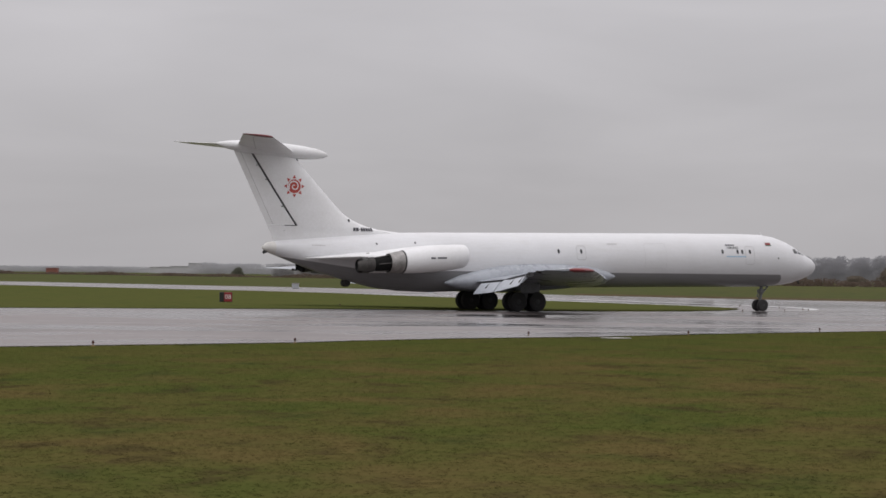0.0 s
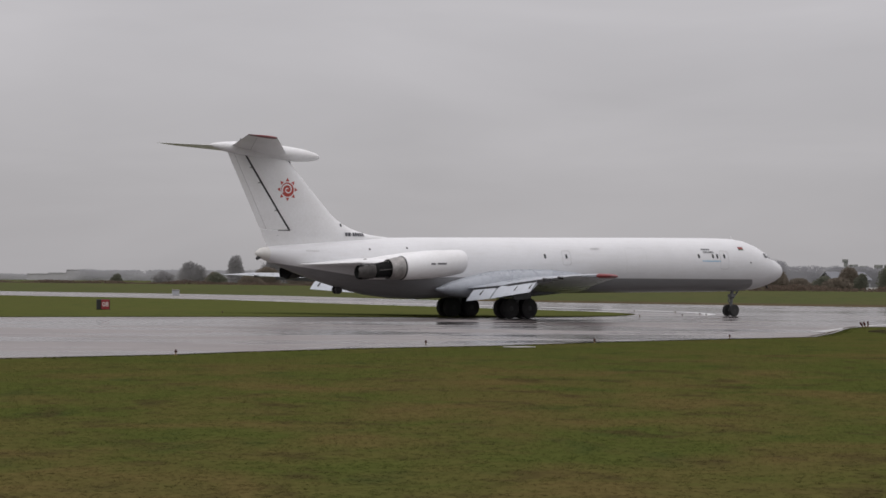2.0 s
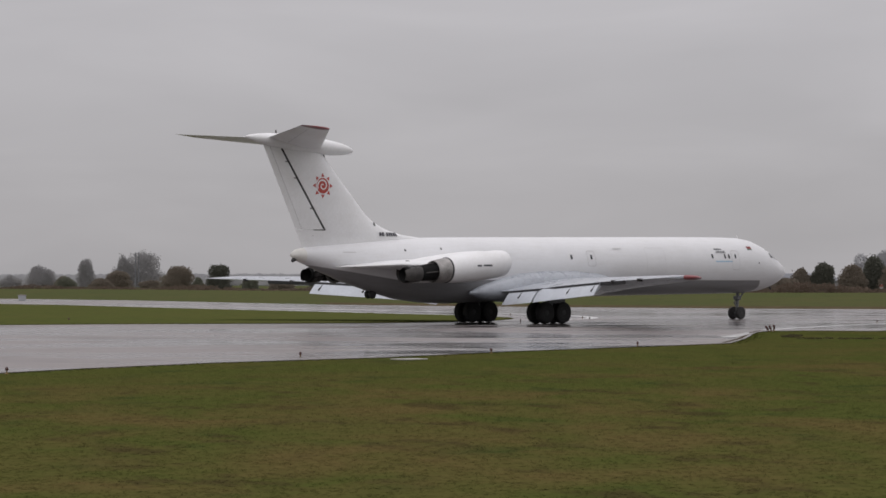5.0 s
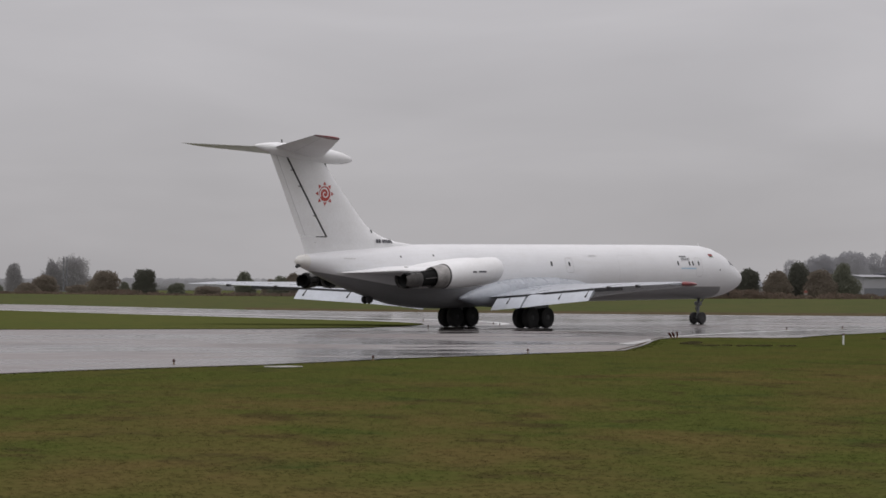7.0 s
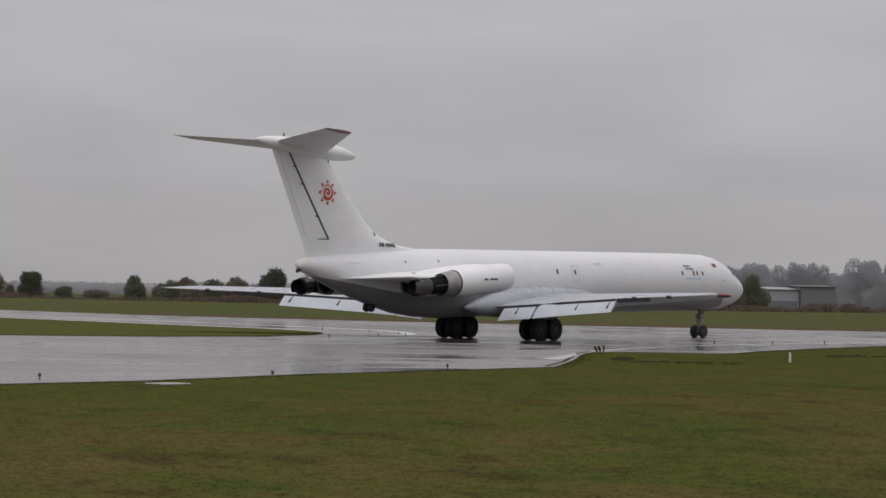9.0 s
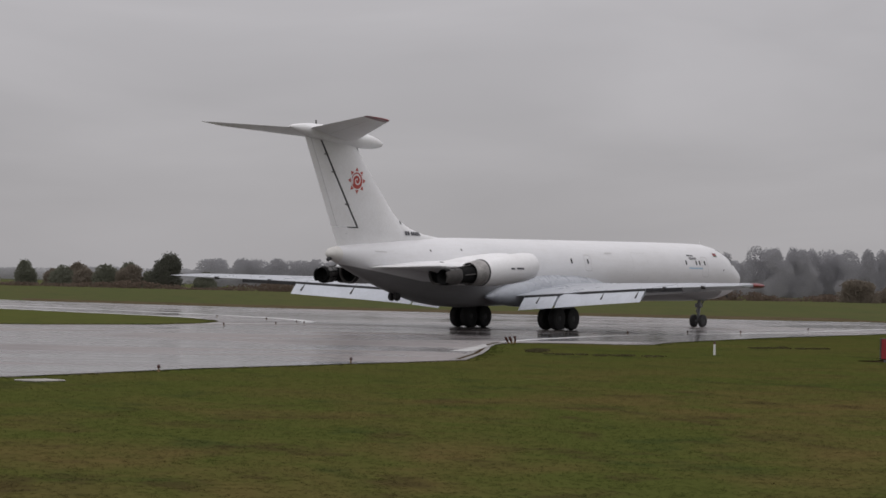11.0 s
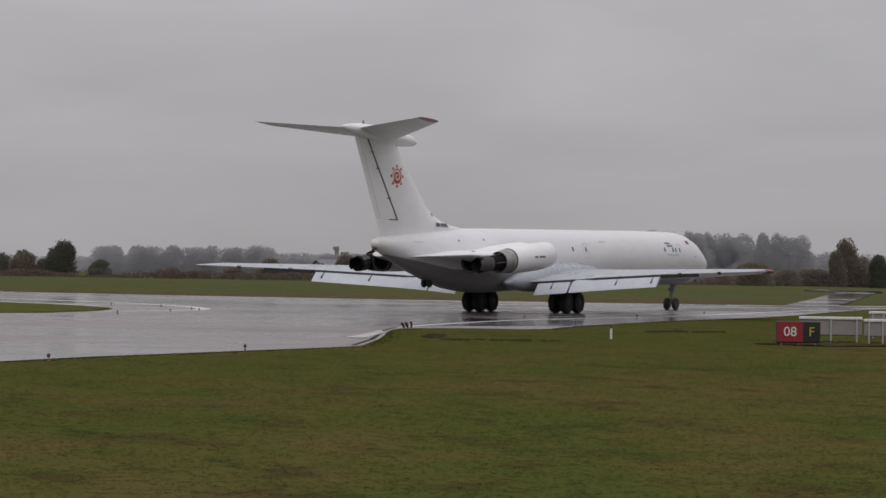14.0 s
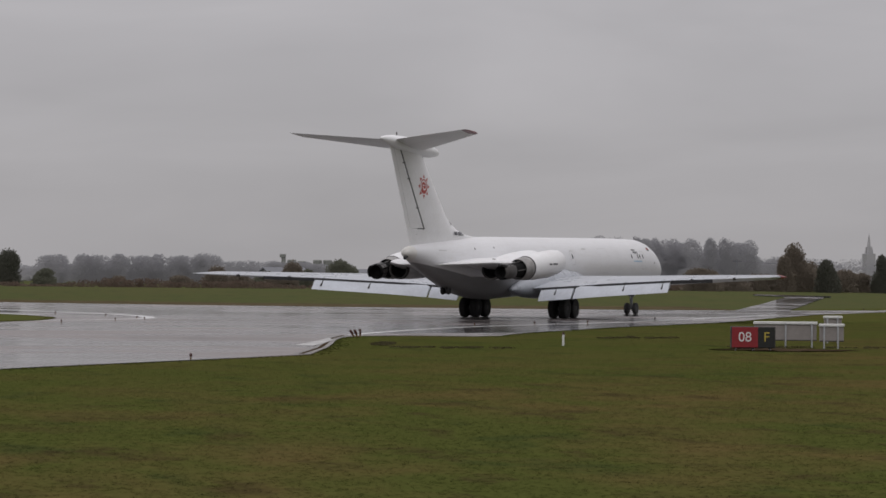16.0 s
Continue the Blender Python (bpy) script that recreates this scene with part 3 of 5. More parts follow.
part("antenna", bm, WHITE, fuselage)
bm = bmesh.new()
tube(bm, (-1.9, -0.35, 2.5), (-1.75, -0.42, 2.22), 0.09, 0.06, 8)
part("pitot_probe", bm, SEAM, fuselage)
part("tail_cone", loft([[(x - 0.004, y * 1.012, (z - 4.4) * 1.012 + 4.4) for x, y, z in hull_ring(x)] for x in (-47.9, -48.2, -48.4, -48.6, -48.75)]), CREAM, fuselage, "cream tail cone", 60)
bm = bmesh.new()
tube(bm, (-48.45, 0, 4.22), (-48.7, 0, 4.05), 0.16, 0.1, 12)
part("tail_light", bm, SEAM, fuselage)


def aerofoil(k=9):
    """Unit outline: chord 0 (leading edge) to 1, thickness to one side and back."""
    xs = [0.5 - 0.5 * math.cos(math.pi * i / k) for i in range(k + 1)]
    th = lambda c: 5 * (0.2969 * math.sqrt(c) - 0.126 * c - 0.3516 * c * c + 0.2843 * c ** 3 - 0.1036 * c ** 4)
    up_side = [(c, th(c)) for c in xs]
    return up_side + [(c, -v) for c, v in up_side[-2:0:-1]]


FOIL = aerofoil()


def lin(x, table):
    xs = [r[0] for r in table]
    return [float(np.interp(x, xs, [r[k] for r in table])) for k in range(1, len(table[0]))]


# wings: span station, leading edge, trailing edge, height at the leading and at the trailing edge, thickness
WINGS = [(1.2, -20.4, -33.3, 2.4, 2.04, 1.35), (3.0, -21.95, -32.7, 2.47, 2.17, 1.15), (6.0, -24.05, -32.4, 2.57, 2.37, 0.95), (8.0, -25.45, -33.15, 2.64, 2.5, 0.82),
         (13.6, -29.35, -35.3, 2.8, 2.77, 0.58), (20.4, -34.1, -38.25, 3.0, 2.98, 0.34), (21.2, -34.75, -38.55, 3.02, 3.0, 0.26), (21.6, -35.6, -38.75, 3.04, 3.02, 0.12)]


def wing_ring(y, side, x1_cut=None, x0_cut=None):
    le, te, zl, zt, th = lin(y, WINGS)
    c = le - te
    res = []
    for u, v in FOIL:
        x = le - u * c
        res.append((x, side * y, zl + (zt - zl) * u + v * th * 1.0 + 0.12 * th * math.sin(math.pi * u)))
    return res


for side in (-1, 1):
    ys = [1.2, 3.0, 4.5, 6.0, 8.0, 10.5, 13.6, 17.0, 20.7]
    wing = part("wing", loft([wing_ring(y, side) for y in ys]), WING, plane, "pale grey swept wing", 50)
    tip = part("wing_tip", loft([wing_ring(y, side) for y in (20.7, 21.2, 21.6)]), WING, wing, "pale wing tip", 50)
    if side < 0:
        rings = []
        for y, fat in ((20.95, 1.12), (21.2, 1.14), (21.6, 1.25), (21.64, 0.3)):
            le, te, zl, zt, th = lin(y, WINGS)
            front = [q for q in FOIL[11:] if q[0] < 0.5] + [q for q in FOIL[:9] if q[0] < 0.5]
            rings.append([(le + 0.015 - u * (le - te), side * y, zl + (zt - zl) * u + v * th * fat + 0.12 * th * math.sin(math.pi * u)) for u, v in front])
        part("tip_light", loft(rings), RED, wing, "red wing tip cap", 50)
    # root fillet
    rings = []
    for x, hw, hz, zc in ((-20.3, 0.12, 0.1, 2.62), (-21, 0.4, 0.38, 2.64), (-22.4, 0.65, 0.7, 2.64), (-25, 0.9, 0.94, 2.6), (-28, 1.0, 1.04, 2.5), (-30.5, 1.02, 0.98, 2.38), (-32.3, 0.92, 0.76, 2.22), (-33.8, 0.6, 0.48, 2.1), (-35.0, 0.12, 0.08, 2.03)):
        rings.append([(x, side * (1.7 + hw * math.cos(2 * math.pi * i / 20)), zc + hz * math.sin(2 * math.pi * i / 20)) for i in range(20)])
    part("wing_fillet", loft(rings), WING, plane, "", 50)
    # lowered flaps with their tracks
    for ya, yb in ((3.1, 5.45), (5.6, 13.45)):
        rings = []
        for y in np.linspace(ya, yb, 5):
            le, te, zl, zt, th = lin(y, WINGS)
            c = 1.62 - 0.02 * (y - 3)
            a = radians(50)
            hx, hz = te + 0.32, zt + 0.05
            ring = []
            for u, v in FOIL:
                ring.append((hx - u * c * math.cos(a) - v * 0.2 * math.sin(a), side * y, hz - u * c * math.sin(a) * 0.8 + v * 0.2 * math.cos(a)))
            rings.append(ring)
        flap = part("flap", loft(rings), FLAP, wing, "white lowered flap", 50)
    for y in (4.2, 6.6, 9.7, 12.9):
        le, te, zl, zt, th = lin(y, WINGS)
        bm = bmesh.new()
        box(bm, te - 0.62, te + 0.3, side * y - 0.055, side * y + 0.055, zt - 0.2, zt + 0.1, 0.03)
        bmesh.ops.rotate(bm, verts=bm.verts, cent=(te + 0.3, side * y, zt), matrix=Matrix.Rotation(radians(-40), 3, "Y"))
        part("flap_track", bm, SOOT, wing)
    # dark slot ahead of the flaps and seams on the upper surface
    verts, faces = [], []
    for i, y in enumerate(np.linspace(3.1, 13.45, 12)):
        le, te, zl, zt, th = lin(y, WINGS)
        verts += [(te - 0.025, side * y, zt - 0.015), (te - 0.04, side * y, zt - 0.15)]
    mesh_from("flap_slot", verts, [(2 * i, 2 * i + 1, 2 * i + 3, 2 * i + 2) for i in range(11)], SEAM, wing)
    # dark strip standing in for the aileron's gap and its shadow
    verts = []
    for i, y in enumerate(np.linspace(13.5, 16.9, 5)):
        le, te, zl, zt, th = lin(y, WINGS)
        verts += [(te - 0.02, side * y, zt + 0.0), (te + 0.03, side * y, zt - 0.24)]
    mesh_from("aileron_shadow_strip", verts, [(2 * i, 2 * i + 1, 2 * i + 3, 2 * i + 2) for i in range(4)], SEAM, wing)
    for y in (15.2, 18.6):
        le, te, zl, zt, th = lin(y, WINGS)
        bm = bmesh.new()
        box(bm, te - 0.12, te + 0.3, side * y - 0.04, side * y + 0.04, zt - 0.12, zt + 0.06)
        part("aileron_hinge", bm, SOOT, wing)

# fin and rudder: height, leading edge, hinge, trailing edge, half thickness
FIN = [(4.6, -37.4, -45.2, -47.75, 0.44), (5.62, -37.6, -45.95, -48.22, 0.43), (5.81, -39.5, -46.08, -48.32, 0.42), (6.05, -40.6, -46.25, -48.44, 0.41), (6.3, -41.3, -46.44, -48.56, 0.4), (6.6, -41.95, -46.66, -48.72, 0.39), (7.0, -42.55, -46.94, -48.92, 0.37), (7.35, -42.92, -47.18, -49.1, 0.36), (9.04, -44.6, -48.34, -49.95, 0.3),
       (10.64, -46.12, -49.42, -50.76, 0.25), (11.2, -46.65, -49.8, -51.04, 0.24)]


def fin_half(x, z):
    le, hinge, te, th = lin(z, FIN)
    u = min(max((le - x) / (le - te), 0.0), 1.0)
    return th * 2.0 * 5 * (0.2969 * math.sqrt(u) - 0.126 * u - 0.3516 * u * u + 0.2843 * u ** 3 - 0.1036 * u ** 4)


def fin_ring(z, u0, u1, k=8):
    le, hinge, te, th = lin(z, FIN)
    xs = [u0(le, hinge, te) + (u1(le, hinge, te) - u0(le, hinge, te)) * (0.5 - 0.5 * math.cos(math.pi * i / k)) for i in range(k + 1)]
    a = [(x, -fin_half(x, z), z) for x in xs]
    return a + [(x, fin_half(x, z), z) for x in xs[::-1]]


zs = [4.6, 5.4, 5.62, 5.81, 6.05, 6.3, 6.6, 7.0, 7.35, 8.2, 9.04, 9.9, 10.64, 11.2]
fin = part("tail_fin", loft([fin_ring(z, lambda l, h, t: l, lambda l, h, t: h + 0.09) for z in zs]), WHITE, plane, "white swept tail fin", 50)
part("rudder", loft([fin_ring(z, lambda l, h, t: h - 0.09, lambda l, h, t: t) for z in zs[4:]]), WHITE, plane, "white rudder", 50)
part("fin_root", loft([fin_ring(z, lambda l, h, t: h + 0.2, lambda l, h, t: t) for z in (4.6, 5.3, 6.02)]), WHITE, plane, "", 50)
part("rudder_slot", loft([[(x, y * 0.8, z) for x, y, z in fin_ring(z, lambda l, h, t: h + 0.12, lambda l, h, t: h - 0.12, 2)] for z in zs[4:]]), SEAM, fin, "dark hinge slot", 0)
for z in (7.35, 9.2, 10.2):
    le, hinge, te, th = lin(z, FIN)
    bm = bmesh.new()
    box(bm, hinge - 0.24, hinge + 0.05, -fin_half(hinge, z) - 0.04, fin_half(hinge, z) + 0.04, z - 0.035, z + 0.025)
    part("rudder_hinge", bm, SOOT, fin)


def fin_patch(name, pts, mat, lift=0.012, parent=None, label=""):
    bm = bmesh.new()
    bm.faces.new([bm.verts.new((x, -fin_half(x, z) - lift, z)) for x, z in pts])
    return part(name, bm, mat, parent or fin, label, 0)


# orange-red sun emblem: a ring of eight rays round a disc with a spiral
SX, SZ = -46.47, 8.78
for k in range(8):
    a = radians(90 + 45 * k)
    c, s = math.cos(a), math.sin(a)
    w = 0.14
    fin_patch("emblem_ray", [(SX + 0.8 * c, SZ + 0.8 * s), (SX + 0.56 * c - w * s, SZ + 0.56 * s + w * c), (SX + 0.56 * c + w * s, SZ + 0.56 * s - w * c)], ORANGE)
fin_patch("emblem_disc", [(SX + 0.49 * math.cos(2 * math.pi * i / 28), SZ + 0.49 * math.sin(2 * math.pi * i / 28)) for i in range(28)], ORANGE, label="orange-red sun disc")
verts, faces = [], []
for i in range(37):
    a = 0.6 + i * 0.26
    r = 0.045 + 0.0108 * i
    w = 0.03 + 0.0006 * i
    for rr in (r - w, r + w):
        x, z = SX + rr * math.cos(a), SZ + rr * math.sin(a)
        verts.append((x, -fin_half(x, z) - 0.02, z))
mesh_from("emblem_spiral", verts, [(2 * i, 2 * i + 1, 2 * i + 3, 2 * i + 2) for i in range(36)], WHITE, fin, "white spiral")
for x0, w in ((-41.84, 0.18), (-41.62, 0.22), (-41.36, 0.09), (-41.23, 0.16), (-41.03, 0.16), (-40.83, 0.17), (-40.62, 0.16), (-40.42, 0.17)):
    dash = w < 0.1
    fin_patch("registration_bar", round_rect(x0, x0 + w, 5.8 if dash else 5.7, 5.84 if dash else 5.94, 0.02, 1), INK, 0.05)
fin_patch("fin_panel", round_rect(-47.2, -46.3, 5.62, 5.66, 0.01, 1), PANEL_LINE)
fin_patch("fin_panel", round_rect(-47.1, -46.2, 5.98, 6.03, 0.01, 1), SEAM)
fin_patch("fin_vent", round_rect(-42.2, -42.03, 6.34, 6.56, 0.05), SEAM)
verts = []
for z in np.linspace(6.06, 11.1, 10):
    le, hinge, te, th = lin(z, FIN)
    x = te + 0.45
    verts += [(x + 0.02, -fin_half(x, z) - 0.01, z), (x - 0.02, -fin_half(x, z) - 0.01, z)]
mesh_from("trim_seam", verts, [(2 * i, 2 * i + 1, 2 * i + 3, 2 * i + 2) for i in range(9)], PANEL_LINE, fin)

# tailplane and its bullet fairing
TAIL = [(0.2, -46.5, -50.8, 11.19, 11.61, 0.5), (6.0, -50.85, -53.04, 11.87, 11.99, 0.15), (6.14, -51.3, -53.1, 11.89, 12.0, 0.06)]
for side in (-1, 1):
    def tail_ring(y):
        le, te, zl, zt, th = lin(y, TAIL)
        return [(le - u * (le - te), side * y, zl + (zt - zl) * u + v * th) for u, v in FOIL]
    tp = part("tailplane", loft([tail_ring(y) for y in (0.2, 2.0, 4.0, 5.75)]), WHITE, plane, "white tailplane half", 50)
    part("tailplane_tip", loft([tail_ring(y) for y in (5.75, 6.0, 6.14)]), RED if side < 0 else WHITE, tp, "red tip" if side < 0 else "white tip", 50)
    verts = []
    for y in (0.8, 2.4, 4.0, 5.5):
        le, te, zl, zt, th = lin(y, TAIL)
        x = te + 0.32 * (le - te)
        for dx in (-0.02, 0.02):
            verts.append((x + dx, side * y, zl + (zt - zl) * 0.68 - th * 0.42 - 0.012))
    mesh_from("elevator_seam", verts, [(2 * i, 2 * i + 1, 2 * i + 3, 2 * i + 2) for i in range(3)], PANEL_LINE, tp)
POD = [(-43.72, 0.02), (-43.82, 0.14), (-44.1, 0.25), (-44.7, 0.38), (-45.6, 0.47), (-47, 0.52), (-49, 0.5), (-50.5, 0.42), (-51.5, 0.28), (-52.1, 0.15), (-52.4, 0.03)]
pod = part("bullet_fairing", revolve(POD, lambda x: (0, 11.07 - (x + 43.7) * 0.062), caps=True), WHITE, plane, "white bullet fairing on the fin", 60)
bm = bmesh.new()
tube(bm, (-50.0, 0, 11.85), (-50.03, 0, 12.12), 0.05, 0.04, 8)
part("beacon_mast", bm, SOOT, pod)
bm = bmesh.new()
tube(bm, (-46.1, 0, 10.55), (-46.25, 0, 10.9), 0.06, 0.06, 8)
part("fin_spigot", bm, SOOT, fin)

# paired engines on each flank: the outer one ends in a reverser, the inner one in a plain pipe
for side in (-1, 1):
    def outer_axis(x):
        return side * (5.2 + min(x + 37.5, 0.0) * 0.1), 3.98 + (x + 35.4) * 0.096

    def inner_axis(x):
        return side * (3.5 + min(x + 37.5, 0.0) * 0.02), 3.95 + (x + 35.4) * 0.08
    cowl = [(-35.9, 0.6), (-35.5, 0.68), (-35.36, 0.74), (-35.5, 0.82), (-36.2, 0.89), (-37.4, 0.92), (-38.8, 0.9), (-39.6, 0.86), (-40.25, 0.8)]
    nac = part("engine_nacelle", revolve(cowl, outer_axis), WHITE, plane, "white outer engine nacelle", 50)
    part("intake", revolve([(-35.88, 0.61), (-36.4, 0.55), (-36.5, 0.02)], outer_axis), BLACK, nac, "dark air intake")
    part("cowl_seam", revolve([(-40.23, 0.81), (-40.3, 0.805), (-40.33, 0.77)], outer_axis), SEAM, nac)
    part("tail_pipe", revolve([(-40.25, 0.785), (-40.7, 0.755), (-41.1, 0.71), (-41.3, 0.68), (-41.28, 0.64), (-40.9, 0.62)], outer_axis), PIPE, nac, "bare steel jet pipe", 50)
    part("exhaust", revolve([(-41.2, 0.64), (-41.0, 0.6), (-40.9, 0.02)], outer_axis), BLACK, nac, "burnt black exhaust opening")
    # reverser: black pipe painted for the shaded window, then a short barrel of cascade panels
    part("reverser", revolve([(-41.0, 0.5), (-42.2, 0.5), (-42.4, 0.45), (-43.4, 0.44), (-43.5, 0.4), (-43.0, 0.36), (-42.9, 0.02)], outer_axis), BLACK, nac, "black pipe standing in for the dark reverser opening", 50)
    part("exit_lip", revolve([(-43.3, 0.45), (-43.34, 0.5), (-43.45, 0.5), (-43.55, 0.44), (-43.3, 0.4)], outer_axis), BLACK, nac, "burnt black exit lip", 50)
    for k in range(9):
        a0 = 2 * math.pi * (k + 0.1) / 9
        a1 = 2 * math.pi * (k + 0.9) / 9
        for xa, xb in ((-42.45, -42.88), (-42.93, -43.32)):
            ring = []
            for x, r in ((xa, 0.5), (xa - 0.03, 0.54), (xb + 0.03, 0.53), (xb, 0.48)):
                yy, zz = outer_axis(x)
                ring.append([(x, yy + q * math.cos(a), zz + q * math.sin(a)) for q, a in ((r, a0), (r, (a0 + a1) / 2), (r, a1), (r - 0.05, a1), (r - 0.05, (a0 + a1) / 2), (r - 0.05, a0))])
            part("cascade_panel", loft(ring), GRILLE, nac)
    for k in range(5):
        a0 = 2 * math.pi * (k + 0.5) / 5
        bm = bmesh.new()
        (ya, za), (yb, zb) = outer_axis(-41.1), outer_axis(-42.2)
        tube(bm, (-41.1, ya + 0.6 * math.cos(a0), za + 0.6 * math.sin(a0)), (-42.2, yb + 0.5 * math.cos(a0), zb + 0.5 * math.sin(a0)), 0.04, 0.04, 6)
        part("strut", bm, SOOT, nac)
    # bucket door hanging beside the barrel on the flank away from the hull
    bm = bmesh.new()
    rings = []
    for x, r in ((-42.5, 0.6), (-42.6, 0.66), (-43.5, 0.62), (-43.75, 0.5)):
        yy, zz = outer_axis(x)
        rings.append([(x, yy + side * (q * math.cos(a)), zz + q * math.sin(a)) for q, a in [(r, radians(d)) for d in (-38, -19, 0, 19, 38)] + [(r - 0.06, radians(d)) for d in (38, 19, 0, -19, -38)]])
    loft(rings, bm=bm)
    part("reverser_door", bm, SOOT if side < 0 else BLACK, nac, "sooty reverser bucket door", 40)
    if side < 0:
        for x0, x1, z0, z1 in ((-38.5, -38.15, 3.74, 3.85), (-38.0, -37.3, 3.76, 3.87)):
            pts = []
            for x, z in round_rect(x0, x1, z0, z1, 0.02, 1):
                yy, zz = outer_axis(x)
                r = float(np.interp(x, [-39.6, -38.8, -37.4, -36.2], [0.86, 0.9, 0.92, 0.89])) + 0.012
                pts.append((x, yy - math.sqrt(r * r - (z - zz) ** 2), z))
            mesh_from("type_lettering", pts, [tuple(range(len(pts)))], INK, nac)
    inner = part("engine_nacelle", revolve([(-35.9, 0.6), (-35.5, 0.68), (-35.36, 0.74), (-35.5, 0.82), (-36.2, 0.89), (-37.4, 0.92), (-39.0, 0.9), (-40.6, 0.82), (-41.6, 0.74), (-42.3, 0.69), (-42.45, 0.66), (-42.42, 0.62)], inner_axis), WHITE, plane, "white inner engine nacelle", 50)
    part("intake", revolve([(-35.88, 0.61), (-36.4, 0.55), (-36.5, 0.02)], inner_axis), BLACK, inner, "dark air intake")
    part("exit_lip", revolve([(-42.12, 0.703), (-42.14, 0.716), (-42.32, 0.7), (-42.47, 0.675), (-42.46, 0.6), (-42.3, 0.58)], inner_axis), SOOT, inner, "sooty exit lip", 50)
    part("exhaust", revolve([(-42.43, 0.63), (-42.2, 0.58), (-41.6, 0.5), (-41.5, 0.02)], inner_axis), BLACK, inner, "burnt black exhaust opening")
    # fairing between the nacelles and the hull, tapering aft over the inner pipe
    rings = []
    for x, yc, hw, zc, hz in ((-36.2, 3.2, 1.4, 3.86, 0.12), (-37.0, 3.3, 1.9, 3.86, 0.45), (-39.5, 3.3, 1.9, 3.72, 0.55), (-41.0, 3.0, 1.7, 3.74, 0.46), (-42.2, 2.7, 1.45, 3.83, 0.32), (-42.9, 2.5, 1.25, 3.86, 0.24), (-44.0, 2.1, 0.95, 3.8, 0.16), (-45.0, 1.7, 0.6, 3.74, 0.1), (-46.0, 1.3, 0.3, 3.7, 0.03)):
        rings.append([(x, side * (yc + hw * math.cos(2 * math.pi * i / 24)), zc + hz * math.sin(2 * math.pi * i / 24)) for i in range(24)])
    part("engine_pylon", loft(rings), WHITE, plane, "white engine fairing", 50)


# undercarriage
def wheel_mesh(r, w, hub):
    prof = [(hub, -w * 0.42), (r * 0.82, -w * 0.5), (r * 0.95, -w * 0.42), (r, -w * 0.2), (r, w * 0.2), (r * 0.95, w * 0.42), (r * 0.82, w * 0.5), (hub, w * 0.42)]
    n = 32
    rings = [[(rr * math.cos(2 * math.pi * i / n), y, rr * math.sin(2 * math.pi * i / n)) for i in range(n)] for rr, y in prof]
    return loft(rings, caps=True)


def hub_mesh(r, w):
    bm = bmesh.new()
    n = 16
    for s in (-1, 1):
        prof = [(r, s * w * 0.43), (r * 0.7, s * w * 0.36), (r * 0.35, s * w * 0.46), (0.02, s * w * 0.47)]
        loft([[(rr * math.cos(2 * math.pi * i / n), y, rr * math.sin(2 * math.pi * i / n)) for i in range(n)] for rr, y in prof], caps=False, bm=bm)
    return bm


ROLLING = []


def add_wheel(x, y, r, w):
    tyre = part("wheel", wheel_mesh(r, w, r * 0.5), RUBBER, plane, "black rubber tyre", 40)
    tyre.location = (x, y, r)
    part("hub", hub_mesh(r * 0.52, w), RIM, tyre, "dull metal hub", 40)
    ROLLING.append((tyre, x, y, r))


for side in (-1, 1):
    for dx in (-0.82, 0.82):
        for dy in (-0.42, 0.42):
            add_wheel(-29.3 + dx, side * 3.45 + dy, 0.73, 0.48)
    bm = bmesh.new()
    tube(bm, (-29.3, side * 3.45, 0.7), (-29.0, side * 3.35, 2.7), 0.2, 0.27, 14)
    tube(bm, (-30.15, side * 3.45, 0.73), (-28.45, side * 3.45, 0.73), 0.16, 0.16, 10)
    for dx in (-0.82, 0.82):
        tube(bm, (-29.3 + dx, side * 3.45 - 0.5, 0.73), (-29.3 + dx, side * 3.45 + 0.5, 0.73), 0.09, 0.09, 8)
    tube(bm, (-28.5, side * 3.45, 1.2), (-27.9, side * 3.0, 2.5), 0.09, 0.09, 8)
    tube(bm, (-29.9, side * 3.45, 1.0), (-29.2, side * 3.4, 1.8), 0.06, 0.06, 8)
    part("main_gear_leg", bm, LEG, plane, "grey main gear leg with bogie beam", 40)
    bm = bmesh.new()
    box(bm, -29.9, -28.3, side * 3.98 - 0.04, side * 3.98 + 0.04, 1.35, 2.6, 0.03)
    part("gear_door", bm, LEG, plane, "grey gear door", 0)
for dy in (-0.36, 0.36):
    add_wheel(-5.3, dy, 0.47, 0.3)
bm = bmesh.new()
tube(bm, (-5.3, 0, 0.47), (-5.15, 0, 2.4), 0.1, 0.15, 14)
tube(bm, (-5.3, -0.4, 0.47), (-5.3, 0.4, 0.47), 0.07, 0.07, 8)
tube(bm, (-5.25, 0, 1.25), (-4.2, 0, 2.35), 0.06, 0.06, 8)
tube(bm, (-5.25, 0, 0.85), (-5.6, 0, 1.25), 0.05, 0.05, 8)
tube(bm, (-5.6, 0, 1.25), (-5.2, 0, 1.6), 0.05, 0.05, 8)
box(bm, -5.45, -5.05, -0.24, 0.24, 1.45, 1.75, 0.04)
part("nose_gear_leg", bm, LEG, plane, "grey nose gear leg", 40)
for s in (-1, 1):
    bm = bmesh.new()
    box(bm, -5.6, -4.9, s * 0.42 - 0.025, s * 0.42 + 0.025, 1.95, 2.3, 0.02)
    part("nose_gear_door", bm, LEG, plane, "", 0)
bm = bmesh.new()
